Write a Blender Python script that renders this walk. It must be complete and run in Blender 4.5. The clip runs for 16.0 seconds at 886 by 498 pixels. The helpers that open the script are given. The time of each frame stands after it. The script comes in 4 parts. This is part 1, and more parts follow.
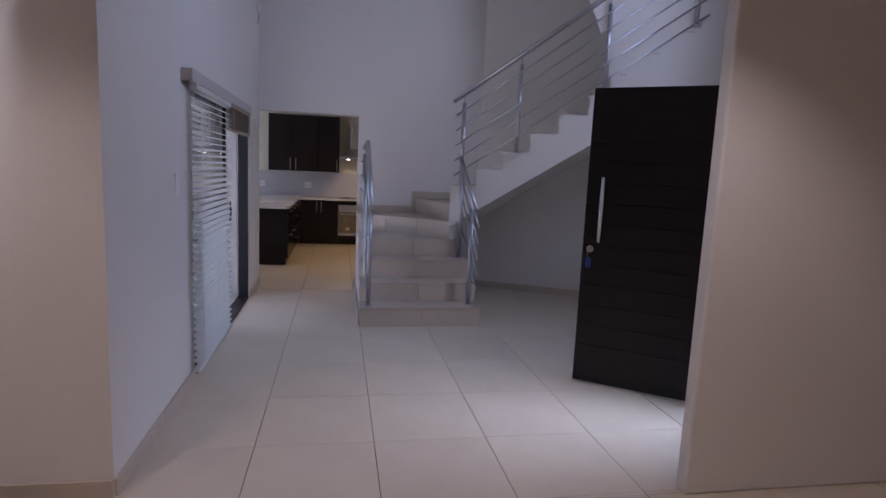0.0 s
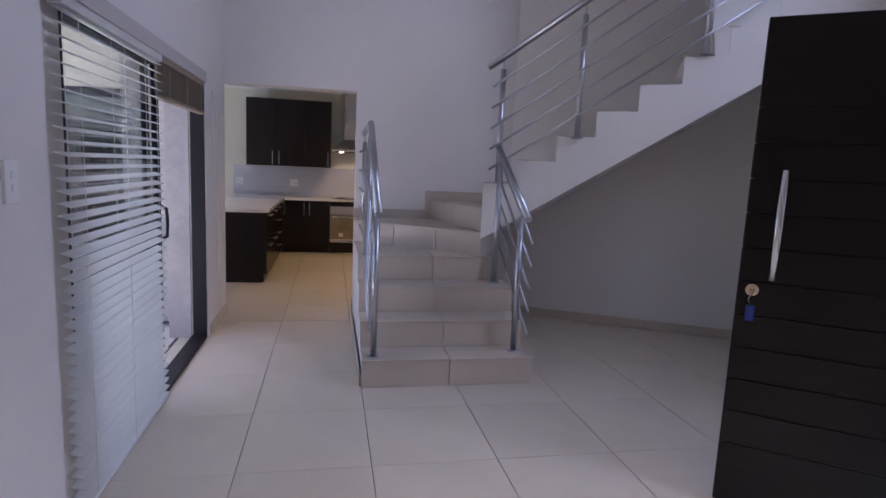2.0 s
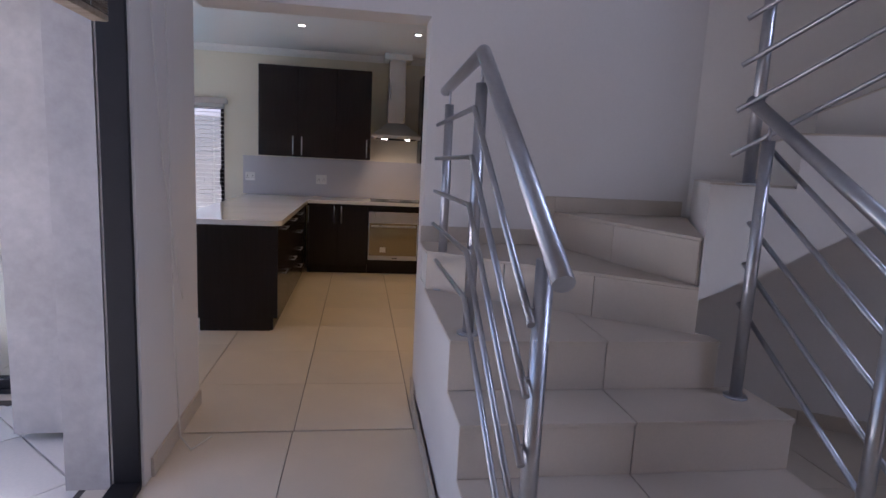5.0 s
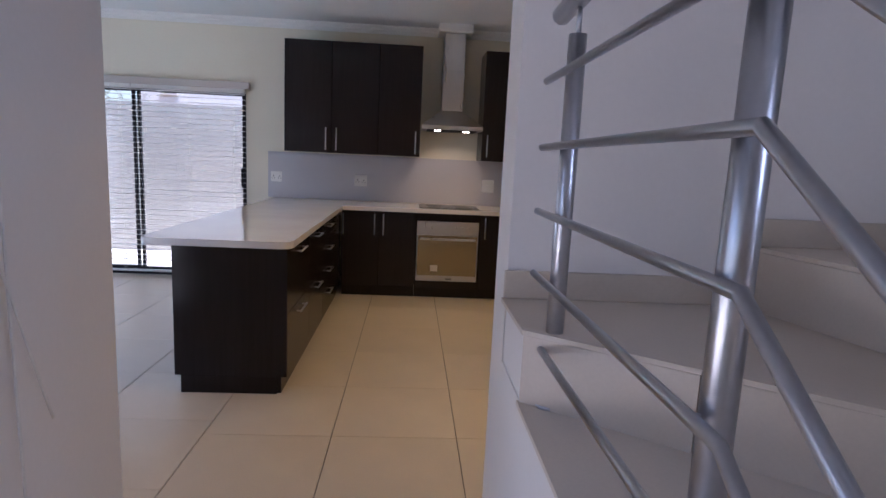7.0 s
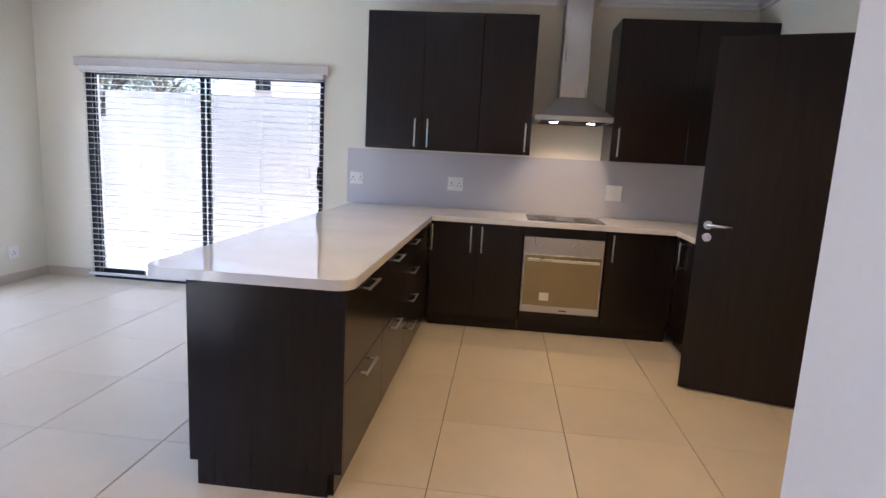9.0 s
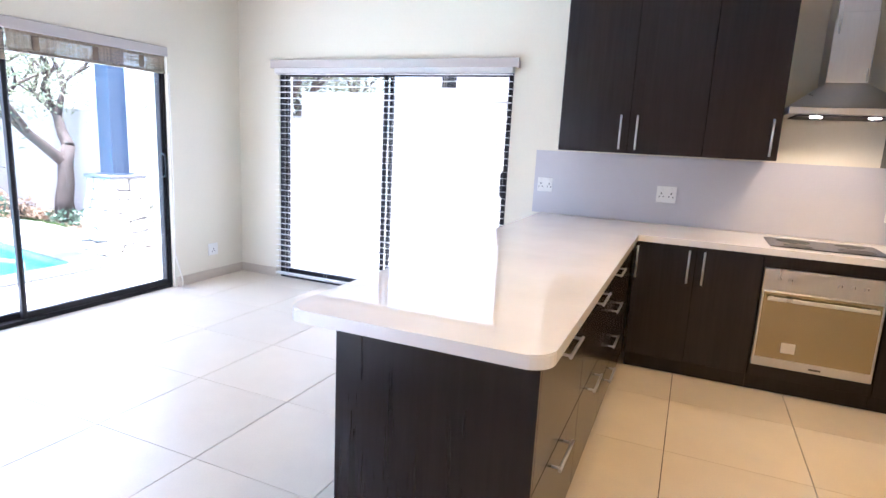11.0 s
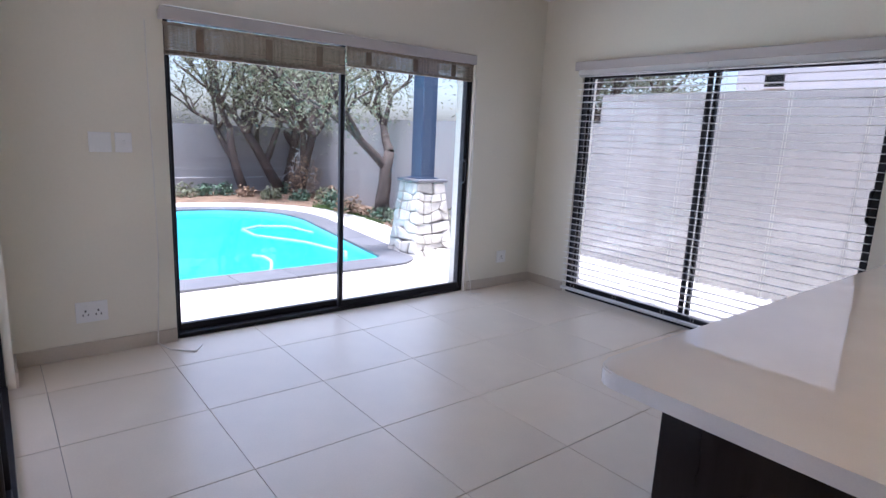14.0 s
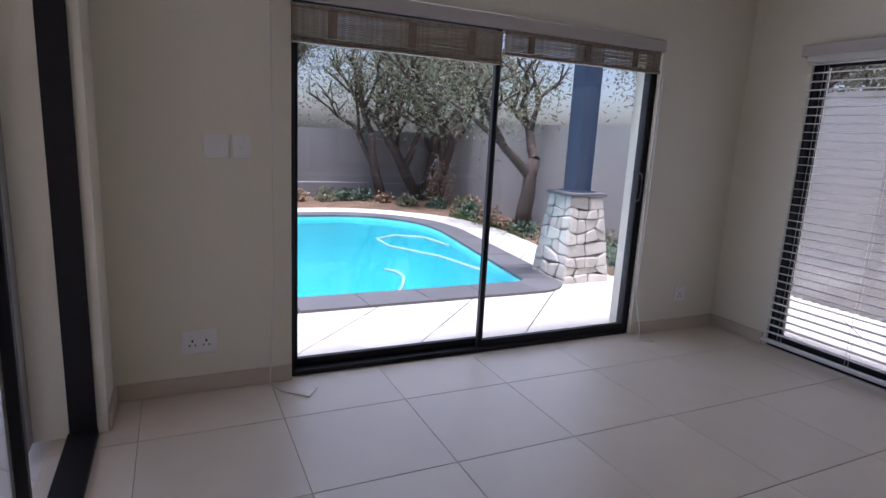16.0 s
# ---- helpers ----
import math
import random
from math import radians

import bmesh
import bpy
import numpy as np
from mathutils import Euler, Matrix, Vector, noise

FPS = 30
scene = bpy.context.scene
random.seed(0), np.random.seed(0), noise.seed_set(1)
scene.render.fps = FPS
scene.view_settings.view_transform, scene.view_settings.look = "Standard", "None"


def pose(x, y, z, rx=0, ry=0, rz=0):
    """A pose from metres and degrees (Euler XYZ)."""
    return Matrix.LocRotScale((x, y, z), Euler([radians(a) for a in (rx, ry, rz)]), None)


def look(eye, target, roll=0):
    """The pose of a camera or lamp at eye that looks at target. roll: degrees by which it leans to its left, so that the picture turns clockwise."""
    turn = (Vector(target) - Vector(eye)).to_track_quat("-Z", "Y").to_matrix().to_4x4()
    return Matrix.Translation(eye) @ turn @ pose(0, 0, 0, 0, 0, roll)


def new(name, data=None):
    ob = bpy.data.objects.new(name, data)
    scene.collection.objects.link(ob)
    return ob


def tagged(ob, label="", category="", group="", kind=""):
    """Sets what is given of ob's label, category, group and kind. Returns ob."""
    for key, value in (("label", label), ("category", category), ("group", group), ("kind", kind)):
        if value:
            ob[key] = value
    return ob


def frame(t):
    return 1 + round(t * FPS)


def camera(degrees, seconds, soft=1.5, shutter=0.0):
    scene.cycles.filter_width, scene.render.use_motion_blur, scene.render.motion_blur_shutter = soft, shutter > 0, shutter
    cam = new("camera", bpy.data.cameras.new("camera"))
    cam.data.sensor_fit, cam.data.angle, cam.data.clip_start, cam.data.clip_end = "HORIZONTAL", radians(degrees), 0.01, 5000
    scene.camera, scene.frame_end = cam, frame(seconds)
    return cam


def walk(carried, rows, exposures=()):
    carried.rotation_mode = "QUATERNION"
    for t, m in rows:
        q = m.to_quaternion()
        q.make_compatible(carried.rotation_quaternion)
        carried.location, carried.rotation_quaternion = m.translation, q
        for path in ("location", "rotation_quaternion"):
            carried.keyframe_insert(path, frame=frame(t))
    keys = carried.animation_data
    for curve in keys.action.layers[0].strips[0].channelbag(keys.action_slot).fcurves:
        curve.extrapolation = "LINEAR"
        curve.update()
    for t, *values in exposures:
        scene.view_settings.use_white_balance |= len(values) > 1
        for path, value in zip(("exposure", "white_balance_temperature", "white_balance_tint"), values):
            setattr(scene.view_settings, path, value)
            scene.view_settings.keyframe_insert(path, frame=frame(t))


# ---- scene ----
cam = camera(75.7, 16.0)
PATH = [
    (0, (-0.053, -0.238, 1.495), (0.31, 1.709, 1.219), 2.6),
    (0.5, (-0.036, 0.177, 1.469), (0.339, 2.122, 1.191), 2.5),
    (1, (-0.043, 0.585, 1.453), (0.344, 2.527, 1.177), 2.7),
    (1.5, (-0.062, 1.031, 1.44), (0.33, 2.973, 1.164), 2.7),
    (2, (-0.055, 1.446, 1.441), (0.336, 3.387, 1.157), 2.6),
    (2.5, (-0.088, 1.866, 1.438), (0.309, 3.805, 1.153), 2.7),
    (3, (-0.112, 2.288, 1.434), (0.285, 4.227, 1.146), 2.6),
    (5.5, (-0.171, 4.269, 1.355), (0.086, 6.229, 1.049), 2.8),
    (6, (-0.144, 4.631, 1.364), (0.078, 6.593, 1.051), 2.7),
    (6.5, (-0.163, 4.905, 1.354), (0.022, 6.872, 1.047), 2.8),
    (7, (-0.125, 5.258, 1.341), (-0.005, 7.23, 1.028), 2.7),
    (7.5, (-0.142, 5.575, 1.321), (-0.101, 7.55, 1.002), 2.8),
    (8, (-0.175, 5.861, 1.322), (-0.184, 7.835, 1.0), 2.9),
    (10.5, (-0.401, 6.885, 1.337), (-1.029, 8.749, 0.978), 3.0),
    (11, (-0.482, 6.979, 1.369), (-1.259, 8.784, 0.995), 2.9),
    (11.5, (-0.548, 7.06, 1.366), (-1.482, 8.79, 0.988), 2.9),
    (12, (-0.601, 7.119, 1.362), (-1.701, 8.744, 0.978), 3.0),
    (12.5, (-0.638, 7.144, 1.366), (-1.868, 8.673, 0.974), 3.0),
    (13, (-0.636, 7.186, 1.376), (-1.984, 8.609, 0.979), 2.9),
    (13.5, (-0.697, 7.192, 1.367), (-2.137, 8.522, 0.97), 2.9),
    (14, (-0.816, 7.25, 1.357), (-2.343, 8.479, 0.961), 2.7),
    (14.5, (-0.96, 7.301, 1.359), (-2.549, 8.449, 0.962), 2.9),
    (15, (-1.135, 7.4, 1.348), (-2.806, 8.425, 0.951), 2.9),
    (15.5, (-1.326, 7.489, 1.325), (-3.065, 8.394, 0.931), 2.8),
    (16, (-1.58, 7.57, 1.337), (-3.349, 8.413, 0.94), 3.0),
]
walk(cam, [(t, look(eye, target, roll)) for t, eye, target, roll in PATH],
     exposures=[(0, 1.05, 5500, 27), (1.5, 1.25, 5500, 27), (3.2, 1.5, 5600, 27), (5.5, 1.05, 5550, 26), (7.0, 1.35, 5450, 25), (8.2, 1.7, 5450, 22), (9.4, 2.45, 5450, 21), (10.4, 2.95, 5400, 21), (11.0, 2.95, 5400, 21),
                (11.5, 2.8, 5400, 21), (12.0, 2.6, 5400, 22), (12.5, 2.35, 5450, 24), (13.0, 2.0, 5500, 25), (13.5, 1.6, 5500, 25), (14.0, 1.3, 5550, 25), (14.5, 1.05, 5600, 25), (15.0, 0.8, 5700, 26), (15.5, 0.6, 5750, 27), (16.0, 0.42, 5800, 28)])

# ---- daylight and lamps ----
world = bpy.data.worlds.new("sky")
scene.world = world
world.use_nodes = True
wn = world.node_tree
sky = wn.nodes.new("ShaderNodeTexSky")
sky.sky_type = "NISHITA"
sky.sun_disc = False
sky.sun_elevation = radians(80)
sky.sun_rotation = radians(150)
sky.dust_density = 3.0
wn.links.new(sky.outputs[0], wn.nodes["Background"].inputs[0])
wn.nodes["Background"].inputs[1].default_value = 0.15
sun_data = bpy.data.lights.new("sun", "SUN")
sun_data.energy, sun_data.angle, sun_data.color = 5.0, radians(9), (1.0, 0.96, 0.9)
sun = new("sun", sun_data)
sun.matrix_world = look((0, 0, 30), (-0.08 * 30, 0.14 * 30, 30 - 0.985 * 30))


def area(name, m, sx, sy, watts, colour, spread=180):
    d = bpy.data.lights.new(name, "AREA")
    d.shape, d.size, d.size_y, d.energy, d.color = "RECTANGLE", sx, sy, watts, colour
    d.spread = radians(spread)
    ob = new(name, d)
    ob.matrix_world = m
    return ob


def spot(name, x, y, z, watts, colour, degrees=110, size=0.03):
    d = bpy.data.lights.new(name, "SPOT")
    d.energy, d.color, d.spot_size, d.spot_blend, d.shadow_soft_size = watts, colour, radians(degrees), 0.6, size
    ob = new(name, d)
    ob.location = (x, y, z)
    return ob


WARM, DAY = (1.0, 0.72, 0.42), (0.80, 0.88, 1.0)
# daylight standing in the openings
area("daylight_pool_door", look((-4.75, 9.25, 1.0), (0, 9.25, 0.7)), 2.2, 1.9, 10.5, DAY)
area("daylight_side_door", look((-2.95, 11.55, 1.0), (-2.95, 0, 0.7)), 2.2, 1.9, 2.0, DAY)
area("daylight_hall_door", look((-1.2, 5.03, 1.0), (3, 5.0, 0.9)), 2.1, 1.9, 1.2, DAY)
area("daylight_front_door", look((3.3, 3.6, 1.1), (2.2, 4.8, 0.9)), 1.0, 1.9, 0.2, DAY)
area("daylight_sidelight", look((2.72, 2.56, 1.1), (1.4, 2.95, 0.0)), 0.4, 1.6, 3.2, DAY, 60)
area("daylight_high_window", look((3.45, 3.4, 3.9), (0.6, 6.4, 2.6)), 1.2, 2.0, 30, (0.72, 0.82, 1.0))

# ---- materials ----
def material(name, colour, rough=0.5, metal=0.0, spec=0.5):
    m = bpy.data.materials.new(name)
    m.use_nodes = True
    b = m.node_tree.nodes["Principled BSDF"]
    b.inputs["Base Color"].default_value = (*colour, 1)
    b.inputs["Roughness"].default_value = rough
    b.inputs["Metallic"].default_value = metal
    b.inputs["Specular IOR Level"].default_value = spec
    return m, m.node_tree.nodes, m.node_tree.links, b


def coords(n, l, scale=(1, 1, 1)):
    tc, mp = n.new("ShaderNodeTexCoord"), n.new("ShaderNodeMapping")
    mp.inputs["Scale"].default_value = scale
    l.new(tc.outputs["Object"], mp.inputs["Vector"])
    return mp.outputs["Vector"]


def noise_tex(n, l, v, scale, detail=4.0, rough=0.55):
    t = n.new("ShaderNodeTexNoise")
    t.inputs["Scale"].default_value, t.inputs["Detail"].default_value, t.inputs["Roughness"].default_value = scale, detail, rough
    l.new(v, t.inputs["Vector"])
    return t.outputs["Fac"]


def ramp(n, l, fac, stops):
    r = n.new("ShaderNodeValToRGB")
    while len(r.color_ramp.elements) < len(stops):
        r.color_ramp.elements.new(0.5)
    for e, (p, c) in zip(r.color_ramp.elements, stops):
        e.position, e.color = p, (*c, 1)
    l.new(fac, r.inputs["Fac"])
    return r.outputs["Color"]


def bump(n, l, b, fac, strength, distance=0.01):
    k = n.new("ShaderNodeBump")
    k.inputs["Strength"].default_value, k.inputs["Distance"].default_value = strength, distance
    l.new(fac, k.inputs["Height"])
    l.new(k.outputs["Normal"], b.inputs["Normal"])


def mixed(n, l, a, bcol, fac, mode="MIX"):
    x = n.new("ShaderNodeMix")
    x.data_type, x.blend_type = "RGBA", mode
    if isinstance(fac, float):
        x.inputs[0].default_value = fac
    else:
        l.new(fac, x.inputs[0])
    for i, c in ((6, a), (7, bcol)):
        if isinstance(c, tuple):
            x.inputs[i].default_value = (*c, 1)
        else:
            l.new(c, x.inputs[i])
    return x.outputs[2]


def shade(c, k):
    return tuple(min(1.0, v * k) for v in c)


def mottled(name, colour, rough=0.6, big=1.2, small=35.0, spread=0.08, bumpy=0.15, metal=0.0, stretch=(1, 1, 1), spec=0.5, rough_var=0.1):
    m, n, l, b = material(name, colour, rough, metal, spec)
    v = coords(n, l, stretch)
    f1, f2 = noise_tex(n, l, v, big), noise_tex(n, l, v, small, 6)
    c1 = ramp(n, l, f1, [(0.3, shade(colour, 1 - spread)), (0.7, shade(colour, 1 + spread))])
    c2 = ramp(n, l, f2, [(0.3, (1 - spread, 1 - spread, 1 - spread)), (0.7, (1, 1, 1))])
    l.new(mixed(n, l, c1, c2, 1.0, "MULTIPLY"), b.inputs["Base Color"])
    mr = n.new("ShaderNodeMapRange")
    mr.inputs["To Min"].default_value, mr.inputs["To Max"].default_value = max(0.02, rough - rough_var), min(1, rough + rough_var)
    l.new(f1, mr.inputs["Value"])
    l.new(mr.outputs[0], b.inputs["Roughness"])
    if bumpy:
        bump(n, l, b, f2, bumpy, 0.004)
    return m


def per_object(m, amount):
    """Vary a material's colour a little from object to object."""
    n, l = m.node_tree.nodes, m.node_tree.links
    b = n["Principled BSDF"]
    src = b.inputs["Base Color"].links[0].from_socket
    oi = n.new("ShaderNodeObjectInfo")
    c = ramp(n, l, oi.outputs["Random"], [(0.0, (1 - amount,) * 3), (1.0, (1, 1, 1))])
    l.new(mixed(n, l, src, c, 1.0, "MULTIPLY"), b.inputs["Base Color"])
    return m


def wood(name, dark, light, rough, axis):
    """Straight-grained laminate; axis is the way of the grain."""
    m, n, l, b = material(name, dark, rough, 0.0, 0.3)
    st = [14.0, 14.0, 14.0]
    st[axis] = 0.7
    v = coords(n, l, st)
    f1, f2 = noise_tex(n, l, v, 3.0, 6), noise_tex(n, l, v, 14.0, 3)
    c = ramp(n, l, f1, [(0.32, dark), (0.68, light)])
    c2 = ramp(n, l, f2, [(0.35, (0.92, 0.92, 0.92)), (0.65, (1, 1, 1))])
    l.new(mixed(n, l, c, c2, 1.0, "MULTIPLY"), b.inputs["Base Color"])
    bump(n, l, b, f2, 0.015, 0.001)
    return m


def glass(name, tint=(1, 1, 1), rough=0.0):
    m = bpy.data.materials.new(name)
    m.use_nodes = True
    n, l = m.node_tree.nodes, m.node_tree.links
    n.remove(n["Principled BSDF"])
    tr, gl, mx, fr = n.new("ShaderNodeBsdfTransparent"), n.new("ShaderNodeBsdfGlossy"), n.new("ShaderNodeMixShader"), n.new("ShaderNodeLayerWeight")
    pw, sc = n.new("ShaderNodeMath"), n.new("ShaderNodeMapRange")
    tr.inputs["Color"].default_value = (*tint, 1)
    gl.inputs["Roughness"].default_value = rough
    fr.inputs["Blend"].default_value = 0.5
    pw.operation = "POWER"
    pw.inputs[1].default_value = 5.0
    sc.inputs["To Min"].default_value, sc.inputs["To Max"].default_value = 0.03, 0.9
    l.new(fr.outputs["Facing"], pw.inputs[0])
    l.new(pw.outputs[0], sc.inputs["Value"])
    l.new(sc.outputs[0], mx.inputs[0])
    l.new(tr.outputs[0], mx.inputs[1])
    l.new(gl.outputs[0], mx.inputs[2])
    l.new(mx.outputs[0], n["Material Output"].inputs["Surface"])
    return m


def glowing(name, colour, strength):
    m, n, l, b = material(name, colour, 0.4)
    b.inputs["Emission Color"].default_value = (*colour, 1)
    b.inputs["Emission Strength"].default_value = strength
    return m


M_WALL = mottled("wall_paint", (0.74, 0.70, 0.65), 0.62, 0.9, 60, 0.025, 0.10)
M_WALL_K = mottled("kitchen_wall_paint", (0.76, 0.71, 0.58), 0.6, 0.9, 60, 0.025, 0.10)
M_CEIL = mottled("ceiling_paint", (0.80, 0.80, 0.80), 0.8, 0.9, 60, 0.02, 0.05)
M_CORNICE = mottled("cornice_paint", (0.82, 0.81, 0.78), 0.7, 2, 60, 0.02, 0.05)
M_TILE = per_object(mottled("floor_tile_glaze", (0.66, 0.57, 0.45), 0.33, 2.5, 120, 0.05, 0.03, rough_var=0.06), 0.06)
M_STAIRTILE = per_object(mottled("stair_tile_glaze", (0.58, 0.49, 0.39), 0.33, 2.5, 120, 0.05, 0.03, rough_var=0.06), 0.06)
M_GROUT = mottled("dark_grout", (0.10, 0.085, 0.07), 0.9, 8, 80, 0.2, 0.2)
M_SKIRT = mottled("skirting_tile", (0.55, 0.47, 0.37), 0.35, 3, 100, 0.06, 0.03)
M_WENGE = wood("dark_wenge_laminate", (0.012, 0.008, 0.008), (0.017, 0.012, 0.012), 0.22, 2)
M_WENGE_H = wood("dark_wenge_door", (0.008, 0.006, 0.006), (0.014, 0.010, 0.010), 0.4, 0)
M_STEEL = mottled("brushed_steel", (0.56, 0.56, 0.57), 0.3, 3, 90, 0.06, 0.05, 1.0, (1, 1, 0.15))
M_RAILSTEEL = mottled("satin_rail_steel", (0.50, 0.50, 0.52), 0.32, 3, 60, 0.08, 0.04, 1.0)
M_CHROME = mottled("chrome", (0.72, 0.72, 0.72), 0.15, 4, 90, 0.03, 0.0, 1.0)
M_BRASS = mottled("dull_brass", (0.45, 0.38, 0.24), 0.3, 4, 90, 0.05, 0.0, 1.0)
M_QUARTZ = mottled("white_quartz", (0.76, 0.74, 0.72), 0.035, 3, 260, 0.05, 0.0, rough_var=0.02)
M_SPLASH = mottled("grey_splashback", (0.50, 0.49, 0.52), 0.32, 1.5, 160, 0.03, 0.02)
M_BLACK = mottled("black_aluminium", (0.014, 0.013, 0.014), 0.5, 5, 150, 0.15, 0.05, spec=0.25)
M_PLASTIC = mottled("white_plastic", (0.78, 0.77, 0.74), 0.35, 5, 90, 0.02, 0.0)
M_SLOT = mottled("socket_slot", (0.03, 0.03, 0.03), 0.6, 5, 90, 0.05, 0.0)
M_PELMET = mottled("painted_pelmet", (0.50, 0.46, 0.43), 0.5, 3, 60, 0.04, 0.06, stretch=(1, 1, 4))
M_SLAT = mottled("white_blind_slat", (0.80, 0.79, 0.76), 0.4, 3, 50, 0.03, 0.0)
M_BAMBOO = wood("bamboo_slat", (0.26, 0.20, 0.14), (0.46, 0.38, 0.28), 0.55, 1)
M_TAPE = mottled("brown_tape", (0.22, 0.16, 0.11), 0.85, 8, 120, 0.15, 0.2)
M_CORD = mottled("blind_cord", (0.72, 0.69, 0.62), 0.8, 9, 90, 0.05, 0.0)
M_HOB = mottled("black_hob_glass", (0.012, 0.012, 0.014), 0.08, 5, 90, 0.05, 0.0)
# oven glass: the yellow base colour paints in the reflected floor
M_OVENGLASS = mottled("oven_glass", (0.34, 0.29, 0.18), 0.07, 3, 90, 0.05, 0.0, 0.85)
M_LABEL = mottled("paper_label", (0.72, 0.70, 0.66), 0.6, 5, 90, 0.03, 0.0)
M_BLUETAG = mottled("blue_key_tag", (0.03, 0.06, 0.30), 0.4, 9, 90, 0.05, 0.0)
def translucent(m, share):
    """Let light through a thin sheet: share of the light that passes."""
    n, l = m.node_tree.nodes, m.node_tree.links
    b, t, x = n["Principled BSDF"], n.new("ShaderNodeBsdfTranslucent"), n.new("ShaderNodeMixShader")
    src = b.inputs["Base Color"]
    if src.links:
        l.new(src.links[0].from_socket, t.inputs["Color"])
    else:
        t.inputs["Color"].default_value = src.default_value
    x.inputs[0].default_value = share
    l.new(b.outputs[0], x.inputs[1])
    l.new(t.outputs[0], x.inputs[2])
    l.new(x.outputs[0], n["Material Output"].inputs["Surface"])
    return m


translucent(M_SLAT, 0.35)
translucent(M_BAMBOO, 0.25)
M_LAMP = glowing("lit_lamp", (1.0, 0.86, 0.66), 8.0)
M_DOWN = glowing("lit_downlight", (1.0, 0.93, 0.82), 4.0)
M_GLASS = glass("clear_glass", (0.96, 0.98, 0.98))
M_EXTPLASTER = mottled("rough_grey_plaster", (0.43, 0.41, 0.39), 0.9, 2.0, 22, 0.14, 0.6)
M_GARDENWALL = mottled("grey_garden_wall", (0.33, 0.315, 0.30), 0.9, 0.8, 30, 0.10, 0.4)
M_HOUSE = mottled("neighbour_wall", (0.72, 0.70, 0.67), 0.9, 0.6, 25, 0.05, 0.2)
M_PAVE = per_object(mottled("pale_paving", (0.72, 0.68, 0.62), 0.55, 1.5, 70, 0.07, 0.15), 0.08)
M_PAVEGROUT = mottled("paving_joint", (0.26, 0.24, 0.21), 0.9, 4, 70, 0.2, 0.3)
M_COPING = per_object(mottled("slate_coping", (0.16, 0.16, 0.17), 0.6, 3, 50, 0.15, 0.3), 0.2)
M_POOL = mottled("pool_plaster", (0.2, 0.8, 0.85), 0.5, 1.2, 30, 0.06, 0.05)
M_SOIL = mottled("mulch", (0.20, 0.13, 0.08), 0.95, 3, 40, 0.35, 1.0)
M_GRASS = mottled("lawn", (0.10, 0.17, 0.04), 0.9, 2, 60, 0.3, 0.8)
M_BARK = mottled("bark", (0.085, 0.064, 0.052), 0.9, 3, 40, 0.25, 0.9, stretch=(3, 3, 1))
M_STONE = per_object(mottled("pale_stone", (0.68, 0.64, 0.57), 0.85, 5, 45, 0.14, 0.6), 0.28)
M_MORTAR = mottled("mortar", (0.22, 0.20, 0.18), 0.95, 6, 60, 0.15, 0.5)
M_BLUE = mottled("navy_post_paint", (0.035, 0.065, 0.12), 0.35, 2, 60, 0.08, 0.05)
M_HOSE = mottled("white_hose", (0.75, 0.78, 0.78), 0.4, 5, 90, 0.03, 0.0)


def leaf_material(name, dark, light):
    m, n, l, b = material(name, dark, 0.6)
    g = n.new("ShaderNodeNewGeometry")
    l.new(ramp(n, l, g.outputs["Random Per Island"], [(0.0, dark), (1.0, light)]), b.inputs["Base Color"])
    b.inputs["Transmission Weight"].default_value = 0.0
    return m


M_LEAF = translucent(leaf_material("olive_leaf", (0.12, 0.14, 0.075), (0.31, 0.32, 0.21)), 0.4)
M_LEAF2 = leaf_material("shrub_leaf", (0.04, 0.08, 0.045), (0.12, 0.19, 0.12))
M_DRY = leaf_material("dry_leaf", (0.22, 0.13, 0.07), (0.42, 0.30, 0.19))
M_PALE = leaf_material("pale_leaf", (0.30, 0.34, 0.33), (0.55, 0.58, 0.58))

M_WATER = glass("pool_water", (0.75, 0.95, 0.97), 0.02)
_n, _l = M_WATER.node_tree.nodes, M_WATER.node_tree.links
_k = _n.new("ShaderNodeBump")
_k.inputs["Strength"].default_value, _k.inputs["Distance"].default_value = 0.12, 0.05
_l.new(noise_tex(_n, _l, coords(_n, _l), 2.2, 2), _k.inputs["Height"])
for _x in [x for x in _n if x.type in ("BSDF_GLOSSY", "LAYER_WEIGHT")]:
    _l.new(_k.outputs["Normal"], _x.inputs["Normal"])

# ---- building helpers ----
ORIGIN = {}


def thing(name, at, label, category, group="", kind=""):
    """An empty at the base of a thing; its parts are given in world metres."""
    ob = new(name)
    ob.location = at
    ob.empty_display_size = 0.1
    ORIGIN[ob.name] = Vector(at)
    return tagged(ob, label, category, group, kind)


def origin(ob):
    return ORIGIN.get(ob.name, Vector((0, 0, 0))) if ob else Vector((0, 0, 0))


def part(name, bm, mat, parent=None, label="", smooth=None):
    me = bpy.data.meshes.new(name)
    o = origin(parent)
    if o.length > 0:
        bmesh.ops.translate(bm, verts=bm.verts, vec=-o)
    if smooth is not None:
        for f in bm.faces:
            f.smooth = True
        lim = radians(smooth)
        for e in bm.edges:
            e.smooth = len(e.link_faces) == 2 and e.calc_face_angle(3.2) < lim
    bm.to_mesh(me)
    bm.free()
    me.materials.append(mat)
    ob = new(name, me)
    if parent:
        ob.parent = parent
        ORIGIN[ob.name] = o
    if label:
        ob["label"] = label
    return ob


